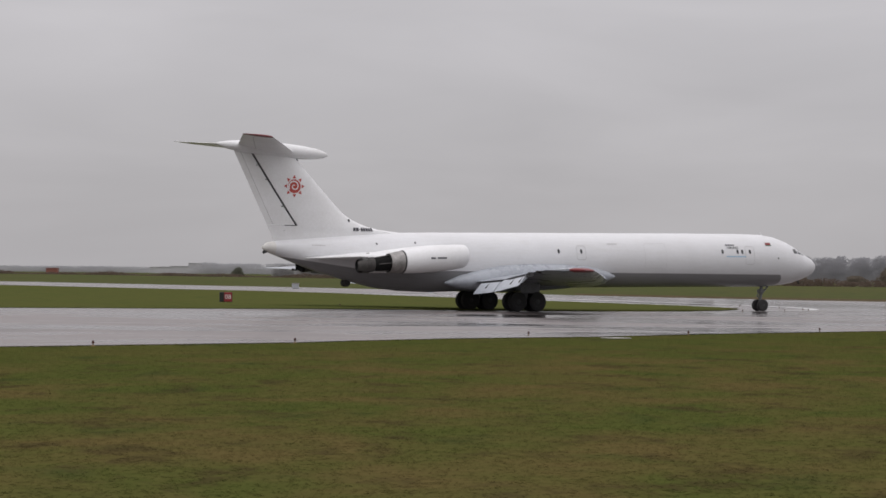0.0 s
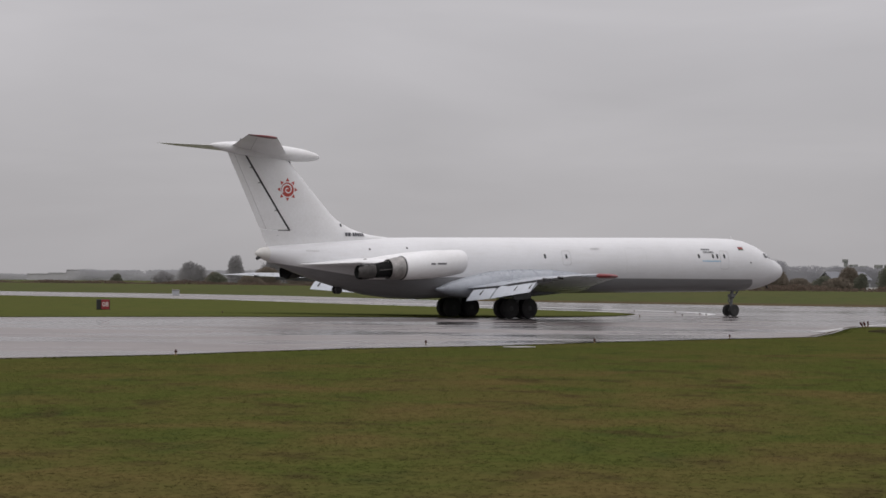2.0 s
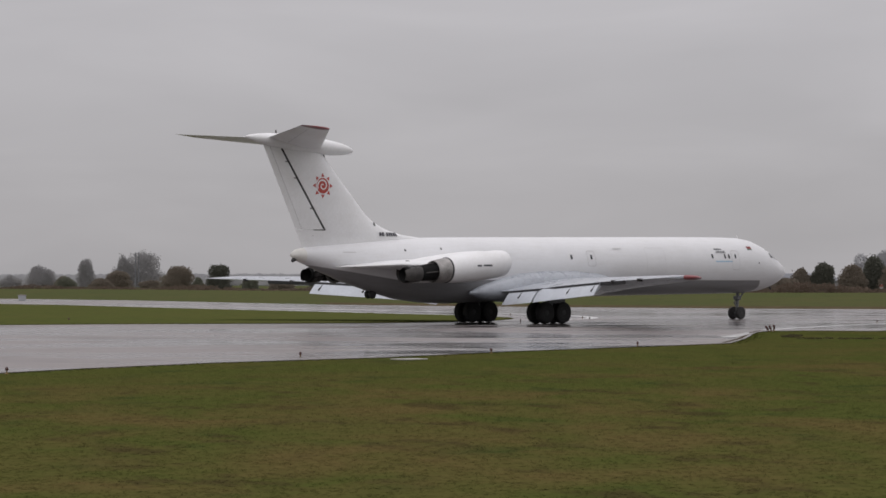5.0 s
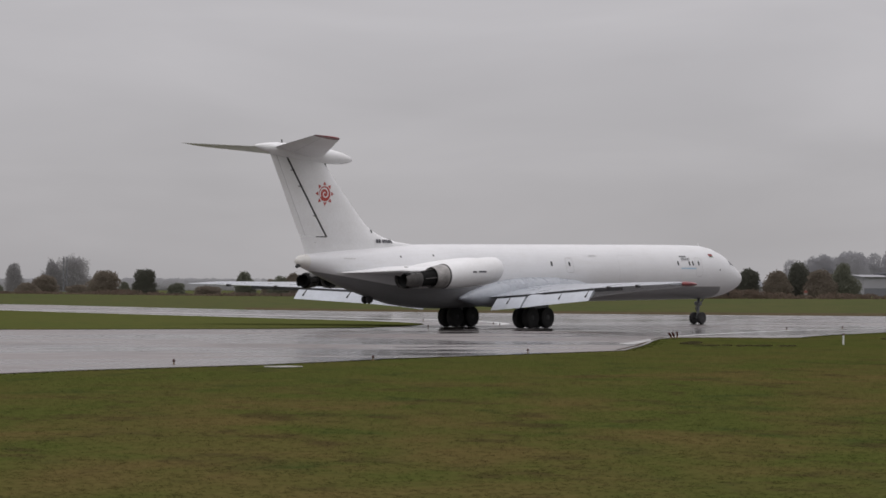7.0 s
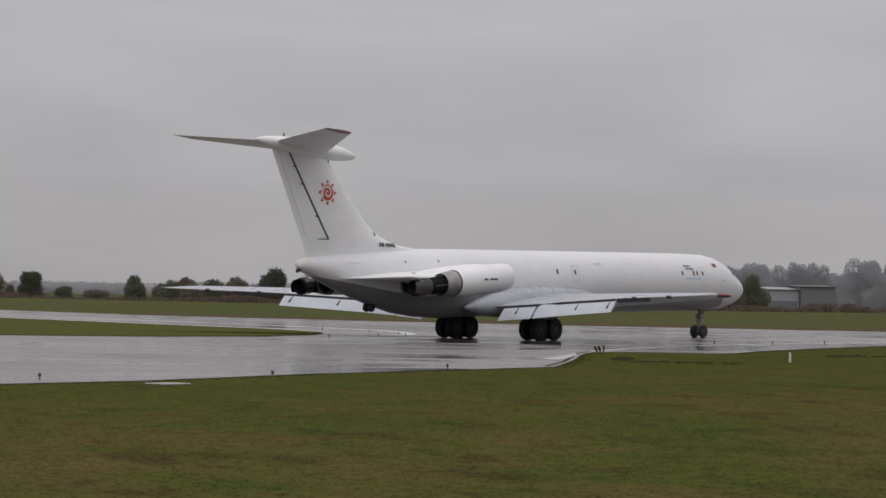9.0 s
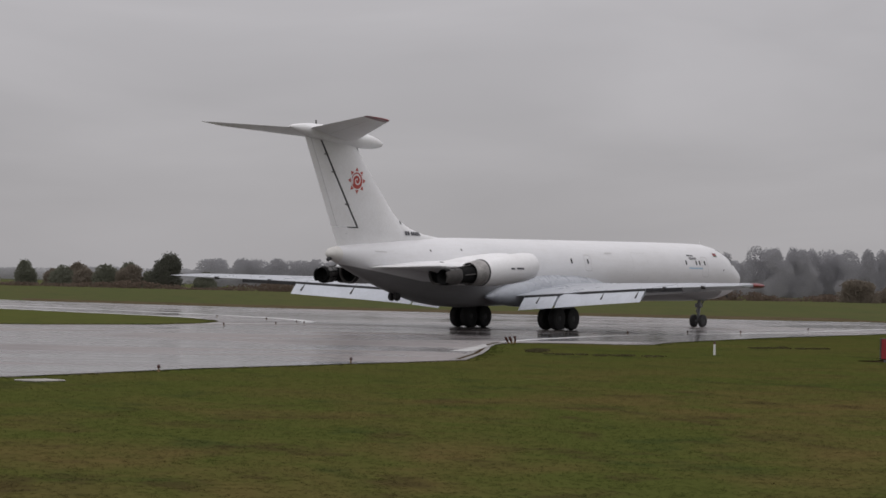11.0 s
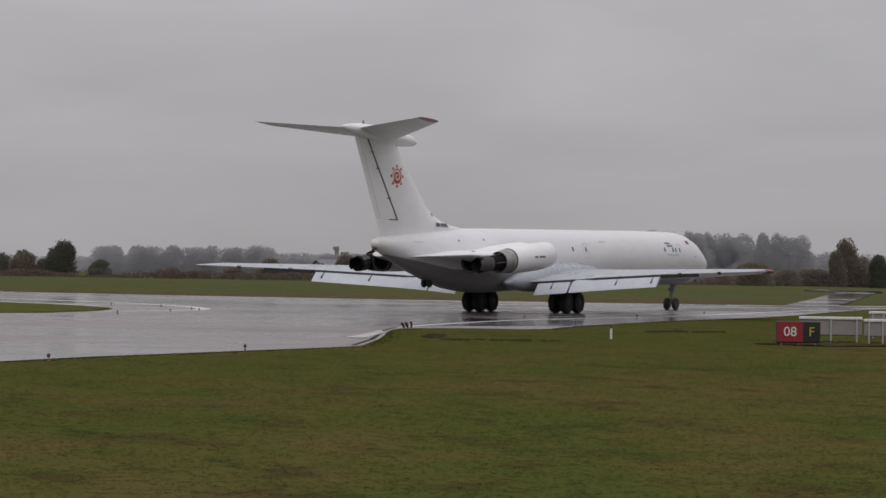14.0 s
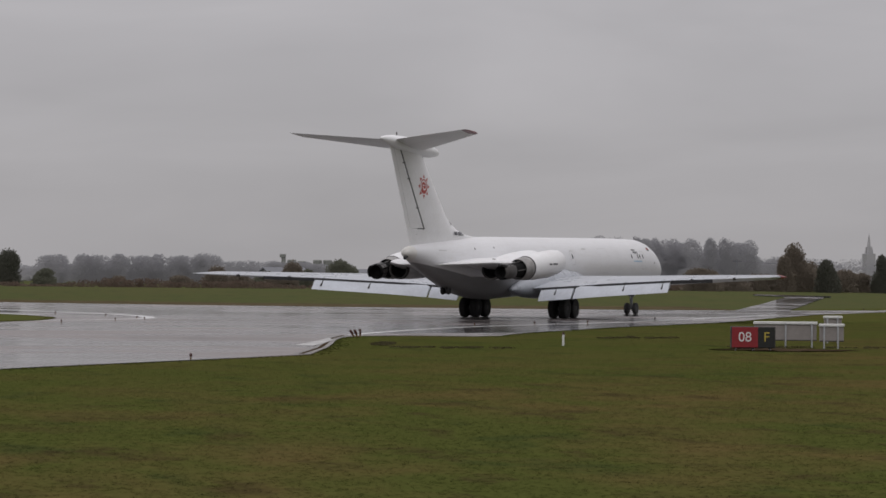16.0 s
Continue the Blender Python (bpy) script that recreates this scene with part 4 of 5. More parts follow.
for s in (-0.2, 0.2):
    n = 16
    loft([[(-42.2 + rr * math.cos(2 * math.pi * i / n), s + y, 1.98 + rr * math.sin(2 * math.pi * i / n)) for i in range(n)] for rr, y in ((0.1, -0.1), (0.26, -0.09), (0.29, 0), (0.26, 0.09), (0.1, 0.1))], bm=bm)
tube(bm, (-42.2, 0, 1.98), (-41.4, 0, 2.3), 0.09, 0.1, 8)
part("tail_wheel", bm, RUBBER, plane, "small black tail support wheel", 40)


# ---- signs, lamps and posts ----
def lettering(text, size, mat, m, name, parent):
    cu = bpy.data.curves.new(name, "FONT")
    cu.body, cu.size, cu.extrude, cu.align_x, cu.align_y = text, size, 0.006, "CENTER", "CENTER"
    ob = new(name, cu)
    cu.materials.append(mat)
    ob.parent = parent
    ob.matrix_basis = m
    return ob


def airfield_sign(x, y, turn, panels, height, thick, label):
    """panels: (width, face, text, letter material); lies along its own x, faces -y."""
    total = sum(p[0] for p in panels)
    root = tagged(new("airfield_sign"), label, "sign")
    root.matrix_basis = pose(x, y, 0, 0, 0, turn)
    foot = 0.1
    bm = bmesh.new()
    box(bm, -total / 2 - 0.03, total / 2 + 0.03, 0, thick, foot, foot + height, 0.02)
    part("housing", bm, SOOT, root, "dark metal sign housing", 0)
    px = -total / 2
    for w, face, text, ink in panels:
        bm = bmesh.new()
        box(bm, px + 0.012, px + w - 0.012, -0.03, -0.004, foot + 0.03, foot + height - 0.03, 0.006)
        pl = part("face_panel", bm, face, root, "", 0)
        if text:
            lettering(text, height * 0.62, ink, Matrix.Translation((px + w / 2, -0.038, foot + height * 0.5)) @ pose(0, 0, 0, 90, 0, 0), "sign_letters", pl)
        px += w
    for k in (-0.4, 0.0, 0.4):
        bm = bmesh.new()
        tube(bm, (k * total, thick / 2, 0), (k * total, thick / 2, foot + 0.05), 0.04, 0.04, 8)
        part("foot", bm, FRAME_GREY, root)
    return root


airfield_sign(44.34, 128.3, -19, [(1.06, SIGN_RED, "08", SIGN_WHITE), (0.66, SIGN_BLACK, "F", SIGN_YELLOW)], 0.87, 0.26, "red and black airfield sign reading 08 F")
airfield_sign(-17.4, 201.5, 5, [(0.37, SIGN_BLACK, "", SIGN_WHITE), (0.68, SIGN_RED, "08", SIGN_WHITE)], 0.85, 0.25, "small red and black airfield sign on grass island")


def back_panel(x, y, turn, width, height, legs, label):
    """A sign seen from behind: white top tube, pale sheet, legs."""
    root = tagged(new("sign_panel"), label, "sign", "panels behind the airfield sign")
    root.matrix_basis = pose(x, y, 0, 0, 0, turn)
    bm = bmesh.new()
    box(bm, -width / 2, width / 2, 0.05, 0.1, 0.3, height, 0.01)
    part("sheet", bm, PALE_SHEET, root, "pale grey sheet", 0)
    bm = bmesh.new()
    box(bm, -width / 2 - 0.03, width / 2 + 0.03, -0.02, 0.16, height, height + 0.12, 0.02)
    part("top_rail", bm, WHITE_METAL, root, "white top rail", 0)
    bm = bmesh.new()
    box(bm, -width / 2, width / 2, -0.02, 0.04, 0.3, 0.345, 0.01)
    part("rib", bm, SOOT, root, "dark bottom rail", 0)
    for k in legs:
        bm = bmesh.new()
        box(bm, k * width - 0.032, k * width + 0.032, -0.07, 0.0, 0.0, height + 0.05, 0.012)
        part("leg", bm, FRAME_GREY, root, "grey leg", 0)
    return root


back_panel(47.50, 131.9, -19, 2.6, 0.98, (0.0, 0.42), "pale panel on grey legs beside airfield sign")
back_panel(48.88, 130.4, -19, 1.0, 0.92, (-0.32, 0.25), "short pale panel on grey legs")
back_panel(53.05, 138.5, -19, 0.8, 1.12, (-0.32, 0.25), "small pale panel standing behind the others")


def edge_lamp(x, y, glass, size=1.0):
    root = tagged(new("taxiway_lamp"), "small elevated taxiway edge lamp on a stake", "lamp", "taxiway edge lamps")
    root.location = (x, y, 0)
    bm = bmesh.new()
    tube(bm, (0, 0, 0), (0, 0, 0.2 * size), 0.05 * size, 0.04 * size, 8)
    tube(bm, (0, 0, 0), (0, 0, 0.03), 0.13 * size, 0.11 * size, 10)
    part("stake", bm, YELLOW, root, "yellow stake")
    bm = bmesh.new()
    n = 10
    prof = [(0.09, 0.2), (0.1, 0.24), (0.08, 0.34), (0.04, 0.39)]
    loft([[(r * size * math.cos(2 * math.pi * i / n), r * size * math.sin(2 * math.pi * i / n), z * size) for i in range(n)] for r, z in prof], bm=bm)
    part("lamp_glass", bm, glass, root, "dark red lamp glass")
    return root


for x, y in ((-12.1, 86.7), (-5.1, 92.6), (4.6, 106.9), (12.3, 111.2), (20.0, 120.3), (-23, 77.5), (-37, 65.5)):
    edge_lamp(x, y, LAMP_RED, 0.56)
for x, y in ((-7.1, 188.5), (24.3, 181.3), (28.4, 186.8), (31.0, 194), (30.9, 190.6), (30.5, 203.5), (28.2, 212)):
    edge_lamp(x, y, LAMP_RED, 0.55)
for x, y in ((47.5, 173.6), (52.7, 177.6), (57.4, 180.8), (67.4, 193.8), (111, 246)):
    edge_lamp(x, y, LAMP_RED, 0.6)

# cluster of red and white marker lamps at the corner
cluster = tagged(new("marker_lamp_cluster"), "cluster of tilted red and white marker lamps at the grass corner", "lamp")
cluster.location = (33.6, 149.0, 0)
for dx, tilt in ((-0.14, -32), (0.02, -24), (0.16, -4)):
    m = pose(dx, 0, 0.02, 0, tilt, 0) @ Matrix.Diagonal((0.5, 0.5, 0.5, 1))
    bm = bmesh.new()
    tube(bm, m @ Vector((0, 0, 0)), m @ Vector((0, 0, 0.28)), 0.05, 0.04, 8)
    stalk = part("stalk", bm, YELLOW, cluster)
    bm = bmesh.new()
    box(bm, -0.11, 0.11, -0.12, 0.12, 0.22, 0.74, 0.03, m)
    part("lamp_head", bm, LAMP_RED, cluster, "dark red lamp head", 0)
bm = bmesh.new()
box(bm, 0.04, 0.09, -0.1, 0.02, 0.14, 0.27, 0.01)
part("white_face", bm, WHITE_METAL, cluster, "white lamp face", 0)

post = tagged(new("marker_post"), "short white marker post with a dark red cap", "post")
post.location = (38.9, 135.4, 0)
bm = bmesh.new()
tube(bm, (0, 0, 0), (0, 0, 0.47), 0.05, 0.048, 12)
part("shaft", bm, WHITE_METAL, post, "white shaft")
bm = bmesh.new()
tube(bm, (0, 0, 0.46), (0, 0, 0.58), 0.054, 0.03, 12)
part("cap", bm, LAMP_RED, post, "dark red cap")

bm = bmesh.new()
box(bm, -0.55, 0.55, -0.42, 0.42, 0.0, 0.045, 0.02)
slab = tagged(part("concrete_slab", bm, CONCRETE, smooth=0), "pale concrete cover slab set in the grass", "slab")
slab.matrix_basis = pose(8.32, 104.1, 0, 0, 0, 38)

cabinet = tagged(new("equipment_cabinet"), "small grey equipment cabinet with a pale lid", "cabinet")
cabinet.location = (-21.4, 373, 0.03)
bm = bmesh.new()
box(bm, -0.55, 0.55, -0.45, 0.45, 0.0, 0.7, 0.02)
part("body", bm, FRAME_GREY, cabinet, "grey body", 0)
bm = bmesh.new()
box(bm, -0.6, 0.6, -0.5, 0.5, 0.7, 0.84, 0.03)
part("lid", bm, PALE_SHEET, cabinet, "pale lid", 0)

bm = bmesh.new()
rng = np.random.default_rng(77)
ring_pts = []
for k in range(72):
    a = 2 * math.pi * k / 72
    r = rng.uniform(0.5, 1.1)
    ring_pts.append(bm.verts.new((45.9 + 3.0 * r * math.cos(a), 128.9 + 2.2 * r * math.sin(a) - 0.1 * 3.0 * r * math.cos(a), 0.022)))
bm.faces.new(ring_pts)
bmesh.ops.triangulate(bm, faces=bm.faces)
tagged(part("soil_patch", bm, SOIL, smooth=0), "bare damp soil round the sign's feet", "soil", kind="structure")
hut = tagged(new("red_hut"), "small red equipment hut at far field edge", "hut")
hut.location = (-104.6, 645, land(-104.6, 645))
bm = bmesh.new()
box(bm, -1.6, 1.6, -1.2, 1.2, 0, 1.4, 0.04)
part("wall", bm, HUT_RED, hut, "red sheet walls", 0)
bm = bmesh.new()
box(bm, -1.75, 1.75, -1.35, 1.35, 1.4, 1.55, 0.04)
part("roof", bm, HUT_RED, hut, "", 0)
marker = tagged(new("marker_board"), "small orange and white marker board before bushes", "marker")
marker.location = (101.5, 343, land(101.5, 343))
for z0, z1, mm in ((0.5, 0.75, PALE_SHEET), (0.76, 1.1, HUT_RED)):
    bm = bmesh.new()
    box(bm, -0.24, 0.24, -0.04, 0.04, z0, z1, 0.01)
    part("board", bm, mm, marker, "", 0)
bm = bmesh.new()
tube(bm, (0, 0.06, 0), (0, 0.06, 1.2), 0.04, 0.04, 8)
part("post", bm, FRAME_GREY, marker)
board = tagged(new("white_board"), "low white marker board in far grass", "marker")
board.location = (82, 345, land(82, 345))
bm = bmesh.new()
box(bm, -0.9, 0.9, -0.05, 0.05, 0.05, 0.55, 0.02)
part("panel", bm, WHITE_METAL, board, "", 0)


# ---- bushes and trees ----
def leaf_cloud(rng, n, blobs, size, upright=0.0, stray=0.06):
    """Small tilted leaf clumps spread through overlapping blobs (centre, radii); upright turns them to face the camera
    for an even tone.
    """
    share = np.array([q[1][0] * q[1][2] for q in blobs])
    pick = rng.choice(len(blobs), n, p=share / share.sum())
    centre, radii = np.array([q[0] for q in blobs])[pick], np.array([q[1] for q in blobs])[pick]
    d = rng.normal(size=(n, 3))
    d /= np.linalg.norm(d, axis=1)[:, None]
    p = centre + d * radii * (rng.uniform(0.3, 1.0, n) ** 0.6 + rng.exponential(stray, n))[:, None]
    p[:, 2] = np.maximum(p[:, 2], 0.05)
    u = rng.normal(size=(n, 3))
    u[:, 1] *= 1 - upright
    u /= np.linalg.norm(u, axis=1)[:, None]
    v = np.cross(u, d * (1 - upright) + np.array([0, 1.0, 0.25]) * upright)
    v /= np.linalg.norm(v, axis=1)[:, None] + 1e-6
    s = (size * rng.uniform(0.6, 1.4, n))[:, None]
    verts = np.stack([p - u * s, p + v * s * 0.7, p + u * s, p - v * s * 0.7], 1)
    return verts.reshape(-1, 3), np.arange(n * 4).reshape(n, 4)


def numpy_mesh(name, verts, faces, mat, parent=None, label=""):
    me = bpy.data.meshes.new(name)
    k = faces.shape[1]
    me.vertices.add(len(verts))
    me.vertices.foreach_set("co", np.ascontiguousarray(verts, dtype=np.float32).ravel())
    me.loops.add(faces.size)
    me.loops.foreach_set("vertex_index", np.ascontiguousarray(faces, dtype=np.int32).ravel())
    me.polygons.add(len(faces))
    me.polygons.foreach_set("loop_start", np.arange(0, faces.size, k, dtype=np.int32))
    me.update(calc_edges=True)
    me.validate()
    ob = new(name, me)
    me.materials.append(mat)
    ob.parent = parent
    if label:
        ob["label"] = label
    return ob


def plant(name, x, y, width, height, leaf, label, category, seed, trunk=0.2, dense=1.0, size=0.17):
    """A trunk with limbs and a crown of leaf clumps on several uneven blobs."""
    rng = np.random.default_rng(seed)
    root = tagged(new(name), label, category, "hedge line at the airfield edge")
    root.location = (x, y, land(x, y) - 0.02)
    bm = bmesh.new()
    base = height * trunk
    tube(bm, (0, 0, -0.05), (0.05 * width, 0, height * 0.6), 0.05 * height + 0.04, 0.03 * height, 8)
    blobs = []
    k = 5 + int(width)
    for i in range(k):
        a = rng.uniform(0, 2 * math.pi)
        o = width * 0.3 * math.sqrt(rng.uniform(0, 1))
        up = rng.uniform(0.1, 0.74)
        cz = base + (height - base) * up
        o *= 1.25 - 0.95 * up
        r = width * rng.uniform(0.2, 0.33)
        rz = min((height - base) * rng.uniform(0.24, 0.38), height - cz)
        c = (o * math.cos(a), o * 0.7 * math.sin(a), cz)
        blobs.append((c, (r, r * 0.8, max(rz, 0.2))))
        tube(bm, (0.02 * width, 0, height * 0.25), c, 0.02 * height + 0.02, 0.015, 6)
    blobs.append(((0, 0, base + (height - base) * 0.62), (width * 0.24, width * 0.2, (height - base) * 0.38)))
    blobs.append(((0, 0, base + (height - base) * 0.3), (width * 0.46, width * 0.32, (height - base) * 0.32)))
    blobs.append(((0, 0, height * 0.1), (width * 0.5, width * 0.34, height * 0.2)))
    part("trunk", bm, BARK, root, "dark wet trunk and limbs")
    n = int(dense * 420 * (width * height) ** 0.75 / (size / 0.17) ** 1.5)
    v, f = leaf_cloud(rng, min(int(n * 2.6), 12000), blobs, size * 0.62, 0.75)
    numpy_mesh("crown", v, f, leaf, root)
    return root


def row(items, name, leaf, label, category, seed, trunk=0.05, dense=1.0, size=0.2):
    for i, (x, y, w, h) in enumerate(items):
        plant(name, x, y, w * 1.1, h, leaf, label, category, seed + i, trunk, dense, size)


# x, y, width, height
row([(-49.6, 600, 3.1, 2.2), (-21.8, 540, 4.6, 2.6), (0.8, 530, 3.8, 3.0), (6.4, 485, 2.4, 2.3), (15.9, 460, 3.2, 2.1), (26.9, 430, 3.7, 4.1), (40.4, 400, 3.2, 3.8), (30.7, 399, 4.3, 3.2), (36.5, 391, 3.8, 3.4), (42.6, 386, 2.7, 2.5), (50.1, 381, 3.5, 2.5), (79.5, 366, 3.6, 2.3), (85.4, 366, 2.2, 2.7), (88.8, 360, 4.8, 4.0), (109.0, 349, 4.5, 5.2)],
    "bush", LEAF_GREEN, "dull green bush at the airfield edge", "bush", 10)
row([(-23.3, 560, 4.1, 2.7), (-14.1, 540, 4.6, 2.2), (-10.4, 545, 6.0, 3.9), (-3.2, 540, 4.6, 1.8), (2.1, 490, 6.5, 4.6), (21.2, 450, 4.6, 1.6), (31.1, 425, 3.4, 2.8), (33.7, 410, 3.5, 3.8), (33.8, 396, 3.7, 2.9), (39.7, 387, 3.9, 3.4), (73.4, 372, 3.9, 3.0), (76.7, 370, 4.4, 1.9), (59.4, 372, 3.6, 1.5), (85.4, 375, 3.3, 3.8), (68.0, 370, 4.3, 1.6), (93.3, 356, 3.7, 3.5), (81.2, 364, 4.7, 2.0), (89.8, 352, 4.6, 2.0), (137.5, 345, 5.7, 3.3), (144.9, 350, 5.1, 2.3), (149.9, 352, 5.2, 2.5), (164.7, 355, 4.5, 3.4), (168.5, 357, 3.8, 3.0)],
    "bush", LEAF_BROWN, "brown autumn bush at the airfield edge", "bush", 40)
row([(10.0, 463, 4.5, 4.6), (44.8, 384, 4.2, 5.1), (96.4, 355, 3.4, 4.4), (103.4, 352, 4.1, 5.3), (159.2, 349, 3.6, 4.8), (170.7, 354, 3.0, 5.7)],
    "tree", LEAF_DARK, "dark evergreen tree at the airfield edge", "tree", 60, 0.04, 1.5)
row([(99.5, 350, 4.3, 4.0), (105.1, 348, 4.5, 4.1), (156.1, 353, 4.9, 7.2), (153.0, 350, 2.9, 5.2), (159.6, 356, 3.8, 4.5)],
    "tree", LEAF_BROWN, "brown half-bare tree at the airfield edge", "tree", 80, 0.05, 1.1)
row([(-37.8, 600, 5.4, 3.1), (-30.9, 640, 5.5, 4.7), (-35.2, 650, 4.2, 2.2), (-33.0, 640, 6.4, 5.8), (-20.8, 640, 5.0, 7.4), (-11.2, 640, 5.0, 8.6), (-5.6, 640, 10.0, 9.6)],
    "bare_tree", TWIG_HAZE, "bare tree tinted grey with mist", "tree", 120, 0.05, 0.75, 0.26)


def far_wood(name, spans, mat, label, seed, size=0.5, leaves=1500):
    """A distant wood of many crowns: x from, x to, y, height from, height to, crowns."""
    rng = np.random.default_rng(seed)
    allv, allf, base = [], [], 0
    for x0, x1, y, h0, h1, n in spans:
        for k in range(n):
            f = (k + rng.uniform(0.2, 0.8)) / n
            x = x0 + (x1 - x0) * f
            h = (h0 + (h1 - h0) * f) * rng.uniform(0.9, 1.02)
            g = 1.4
            w = (x1 - x0) / n * rng.uniform(2.6, 4.2)
            yy = y + rng.uniform(-10, 10)
            blobs = [((x + rng.uniform(-0.3, 0.3) * w, yy, g + h * z), (w * r, w * r, h * 0.22)) for z, r in ((0.2, 0.62), (0.48, 0.55), (0.74, 0.42))]
            v, fc = leaf_cloud(rng, int(leaves * (h / 7)), blobs, size, 0.97, 0.02)
            allv.append(v)
            allf.append(fc + base)
            base += len(v)
    ob = numpy_mesh(name, np.concatenate(allv), np.concatenate(allf), mat)
    return tagged(ob, label, "woods", kind="stuff")


far_wood("far_woods", [(66, 102, 500, 5.8, 6.5, 27), (102, 132, 515, 5.4, 4.8, 17), (166, 236, 560, 9.4, 9.8, 44), (153, 173, 500, 9.6, 10.4, 18), (182, 220, 500, 11.5, 10.6, 32), (220, 245, 520, 8.2, 5.5, 15), (245, 430, 620, 8.6, 8.0, 34)], WOOD_HAZE, "line of distant bare woods tinted pale with mist", 5, 0.13, 2000)
far_wood("far_hedges", [(-330, -90, 950, 2.0, 2.8, 60), (-90, 60, 900, 4.4, 5.0, 40), (60, 180, 700, 4.8, 5.0, 30)], HEDGE_HAZE, "distant hedges tinted pale with mist", 6, 0.26)


def reeds():
    rng = np.random.default_rng(9)
    blobs = []
    for x in np.arange(-120, 260, 1.6):
        h = (0.55 + 0.4 * math.sin(x * 0.31) * math.sin(x * 0.083 + 1) + 0.2 * rng.uniform()) * min(max((x + 30) / 60, 0.9), 1.4)
        blobs.append(((x + rng.uniform(-0.5, 0.5), far_edge(x) + 78 + rng.uniform(0, 4), 1.35 + h * 0.4), (1.5, 1.0, h * 0.6)))
    v, f = leaf_cloud(rng, 34000, blobs, 0.13, 0.7)
    return tagged(numpy_mesh("reeds", v, f, REED), "russet reeds and dead grass along the airfield edge", "reeds", kind="stuff")


reeds()


def grass_tufts():
    """Blades over the near grass, thicker towards the taxiway's edge."""
    rng = np.random.default_rng(3)
    n = 650000
    x = rng.uniform(-32, 82, n)
    y = rng.uniform(24, 190, n)
    edge = np.interp(x, [p[0] for p in NEAR_EDGE + CORNER[1:]], [p[1] for p in NEAR_EDGE + CORNER[1:]])
    keep = (y < edge - 0.05) & (x > -0.22 * y - 3) & (x < 4 + y * 0.42) & (x > (y - 110) * 0.5 - 20)
    x, y = x[keep], y[keep]
    n = len(x)
    h = rng.uniform(0.004, 0.016, n)
    tall = rng.uniform(0, 1, n) > 0.997
    h[tall] *= 1.5
    w = rng.uniform(0.01, 0.024, n)
    quads = []
    for k in range(2):
        a = rng.normal(1.6, 1.0, n)
        lean = rng.uniform(0.05, 0.13, n)
        cx, cy = x + rng.normal(0, 0.06, n), y + rng.normal(0, 0.06, n)
        ux, uy = np.cos(a), np.sin(a)
        quads.append(np.stack([np.stack([cx + uy * w, cy - ux * w, 0 * x + 0.002], 1), np.stack([cx + ux * lean, cy + uy * lean, h], 1), np.stack([cx - uy * w, cy + ux * w, 0 * x + 0.002], 1)], 1)[:, ::-1])
    v = np.concatenate(quads).reshape(-1, 3)
    return tagged(numpy_mesh("grass_tufts", v, np.arange(len(v)).reshape(-1, 3), BLADES), "short wet grass blades on the near field", "grass", kind="stuff")


grass_tufts()


def edge_weeds(name, line, inward, seed, mat, z):
    """Ragged taller grass along a pavement edge."""
    rng = np.random.default_rng(seed)
    v = []
    for (ax, ay), (bx, by) in zip(line, line[1:]):
        d = math.hypot(bx - ax, by - ay)
        if max(abs(ax), abs(bx)) > 130:
            continue
        for k in range(int(d * 14)):
            f = rng.uniform()
            off = abs(rng.normal(0, 0.35)) - 0.12
            px = ax + (bx - ax) * f - (by - ay) / d * off * inward
            py = ay + (by - ay) * f + (bx - ax) / d * off * inward
            h = rng.uniform(0.012, 0.036) * (1.6 if rng.uniform() > 0.97 else 1)
            w = rng.uniform(0.04, 0.11)
            v += [(px - w, py, z), (px + w, py, z), (px + rng.normal(0, 0.05), py, z + h)]
    v = np.array(v)
    return tagged(numpy_mesh(name, v, np.arange(len(v)).reshape(-1, 3), mat), "ragged grass along the pavement edge", "grass", kind="stuff")


edge_weeds("edge_grass", NEAR_EDGE[1:] + CORNER[1:], -1, 21, BLADES, 0.0)
def weed_clumps(name, lines, seed):
    """Low clumps of dark dead weeds standing in the mown grass."""
    rng = np.random.default_rng(seed)
    blobs = []
    for ax, ay, bx, by, h in lines:
        for f in np.linspace(0, 1, 14):
            g = h * rng.uniform(0.3, 1.0)
            blobs.append(((ax + (bx - ax) * f, ay + (by - ay) * f + rng.normal(0, 0.5), g * 0.4), (0.28, 0.5, g * 0.6)))
    v, f = leaf_cloud(rng, 4200, blobs, 0.035, 0.5)
    return tagged(numpy_mesh(name, v, f, WEED), "low dark clumps of dead weeds in the grass", "weeds", kind="stuff")


weed_clumps("dead_weeds", ((30.8, 135.4, 32.2, 139.2, 0.1), (30.8, 132.4, 35.0, 131.9, 0.07), (44.8, 146.3, 48.5, 146.3, 0.1), (45.3, 132.1, 52.0, 130.1, 0.08)), 31)
edge_weeds("island_edge_grass", ISLAND_NEAR[1:] + ISLAND_FAR, 1, 22, BLADES, 0.06)


# ---- distant buildings ----
def silo(x, y, r, h, mat, label):
    root = tagged(new("silo"), label, "silo", "distant silos")
    root.location = (x, y, 0)
    bm = bmesh.new()
    tube(bm, (0, 0, 0), (0, 0, h), r, r, 20)
    part("shell", bm, mat, root)
    bm = bmesh.new()
    tube(bm, (0, 0, h), (0, 0, h + 0.25), r * 1.05, r * 0.9, 20)
    part("rim", bm, SILO, root)
    return root


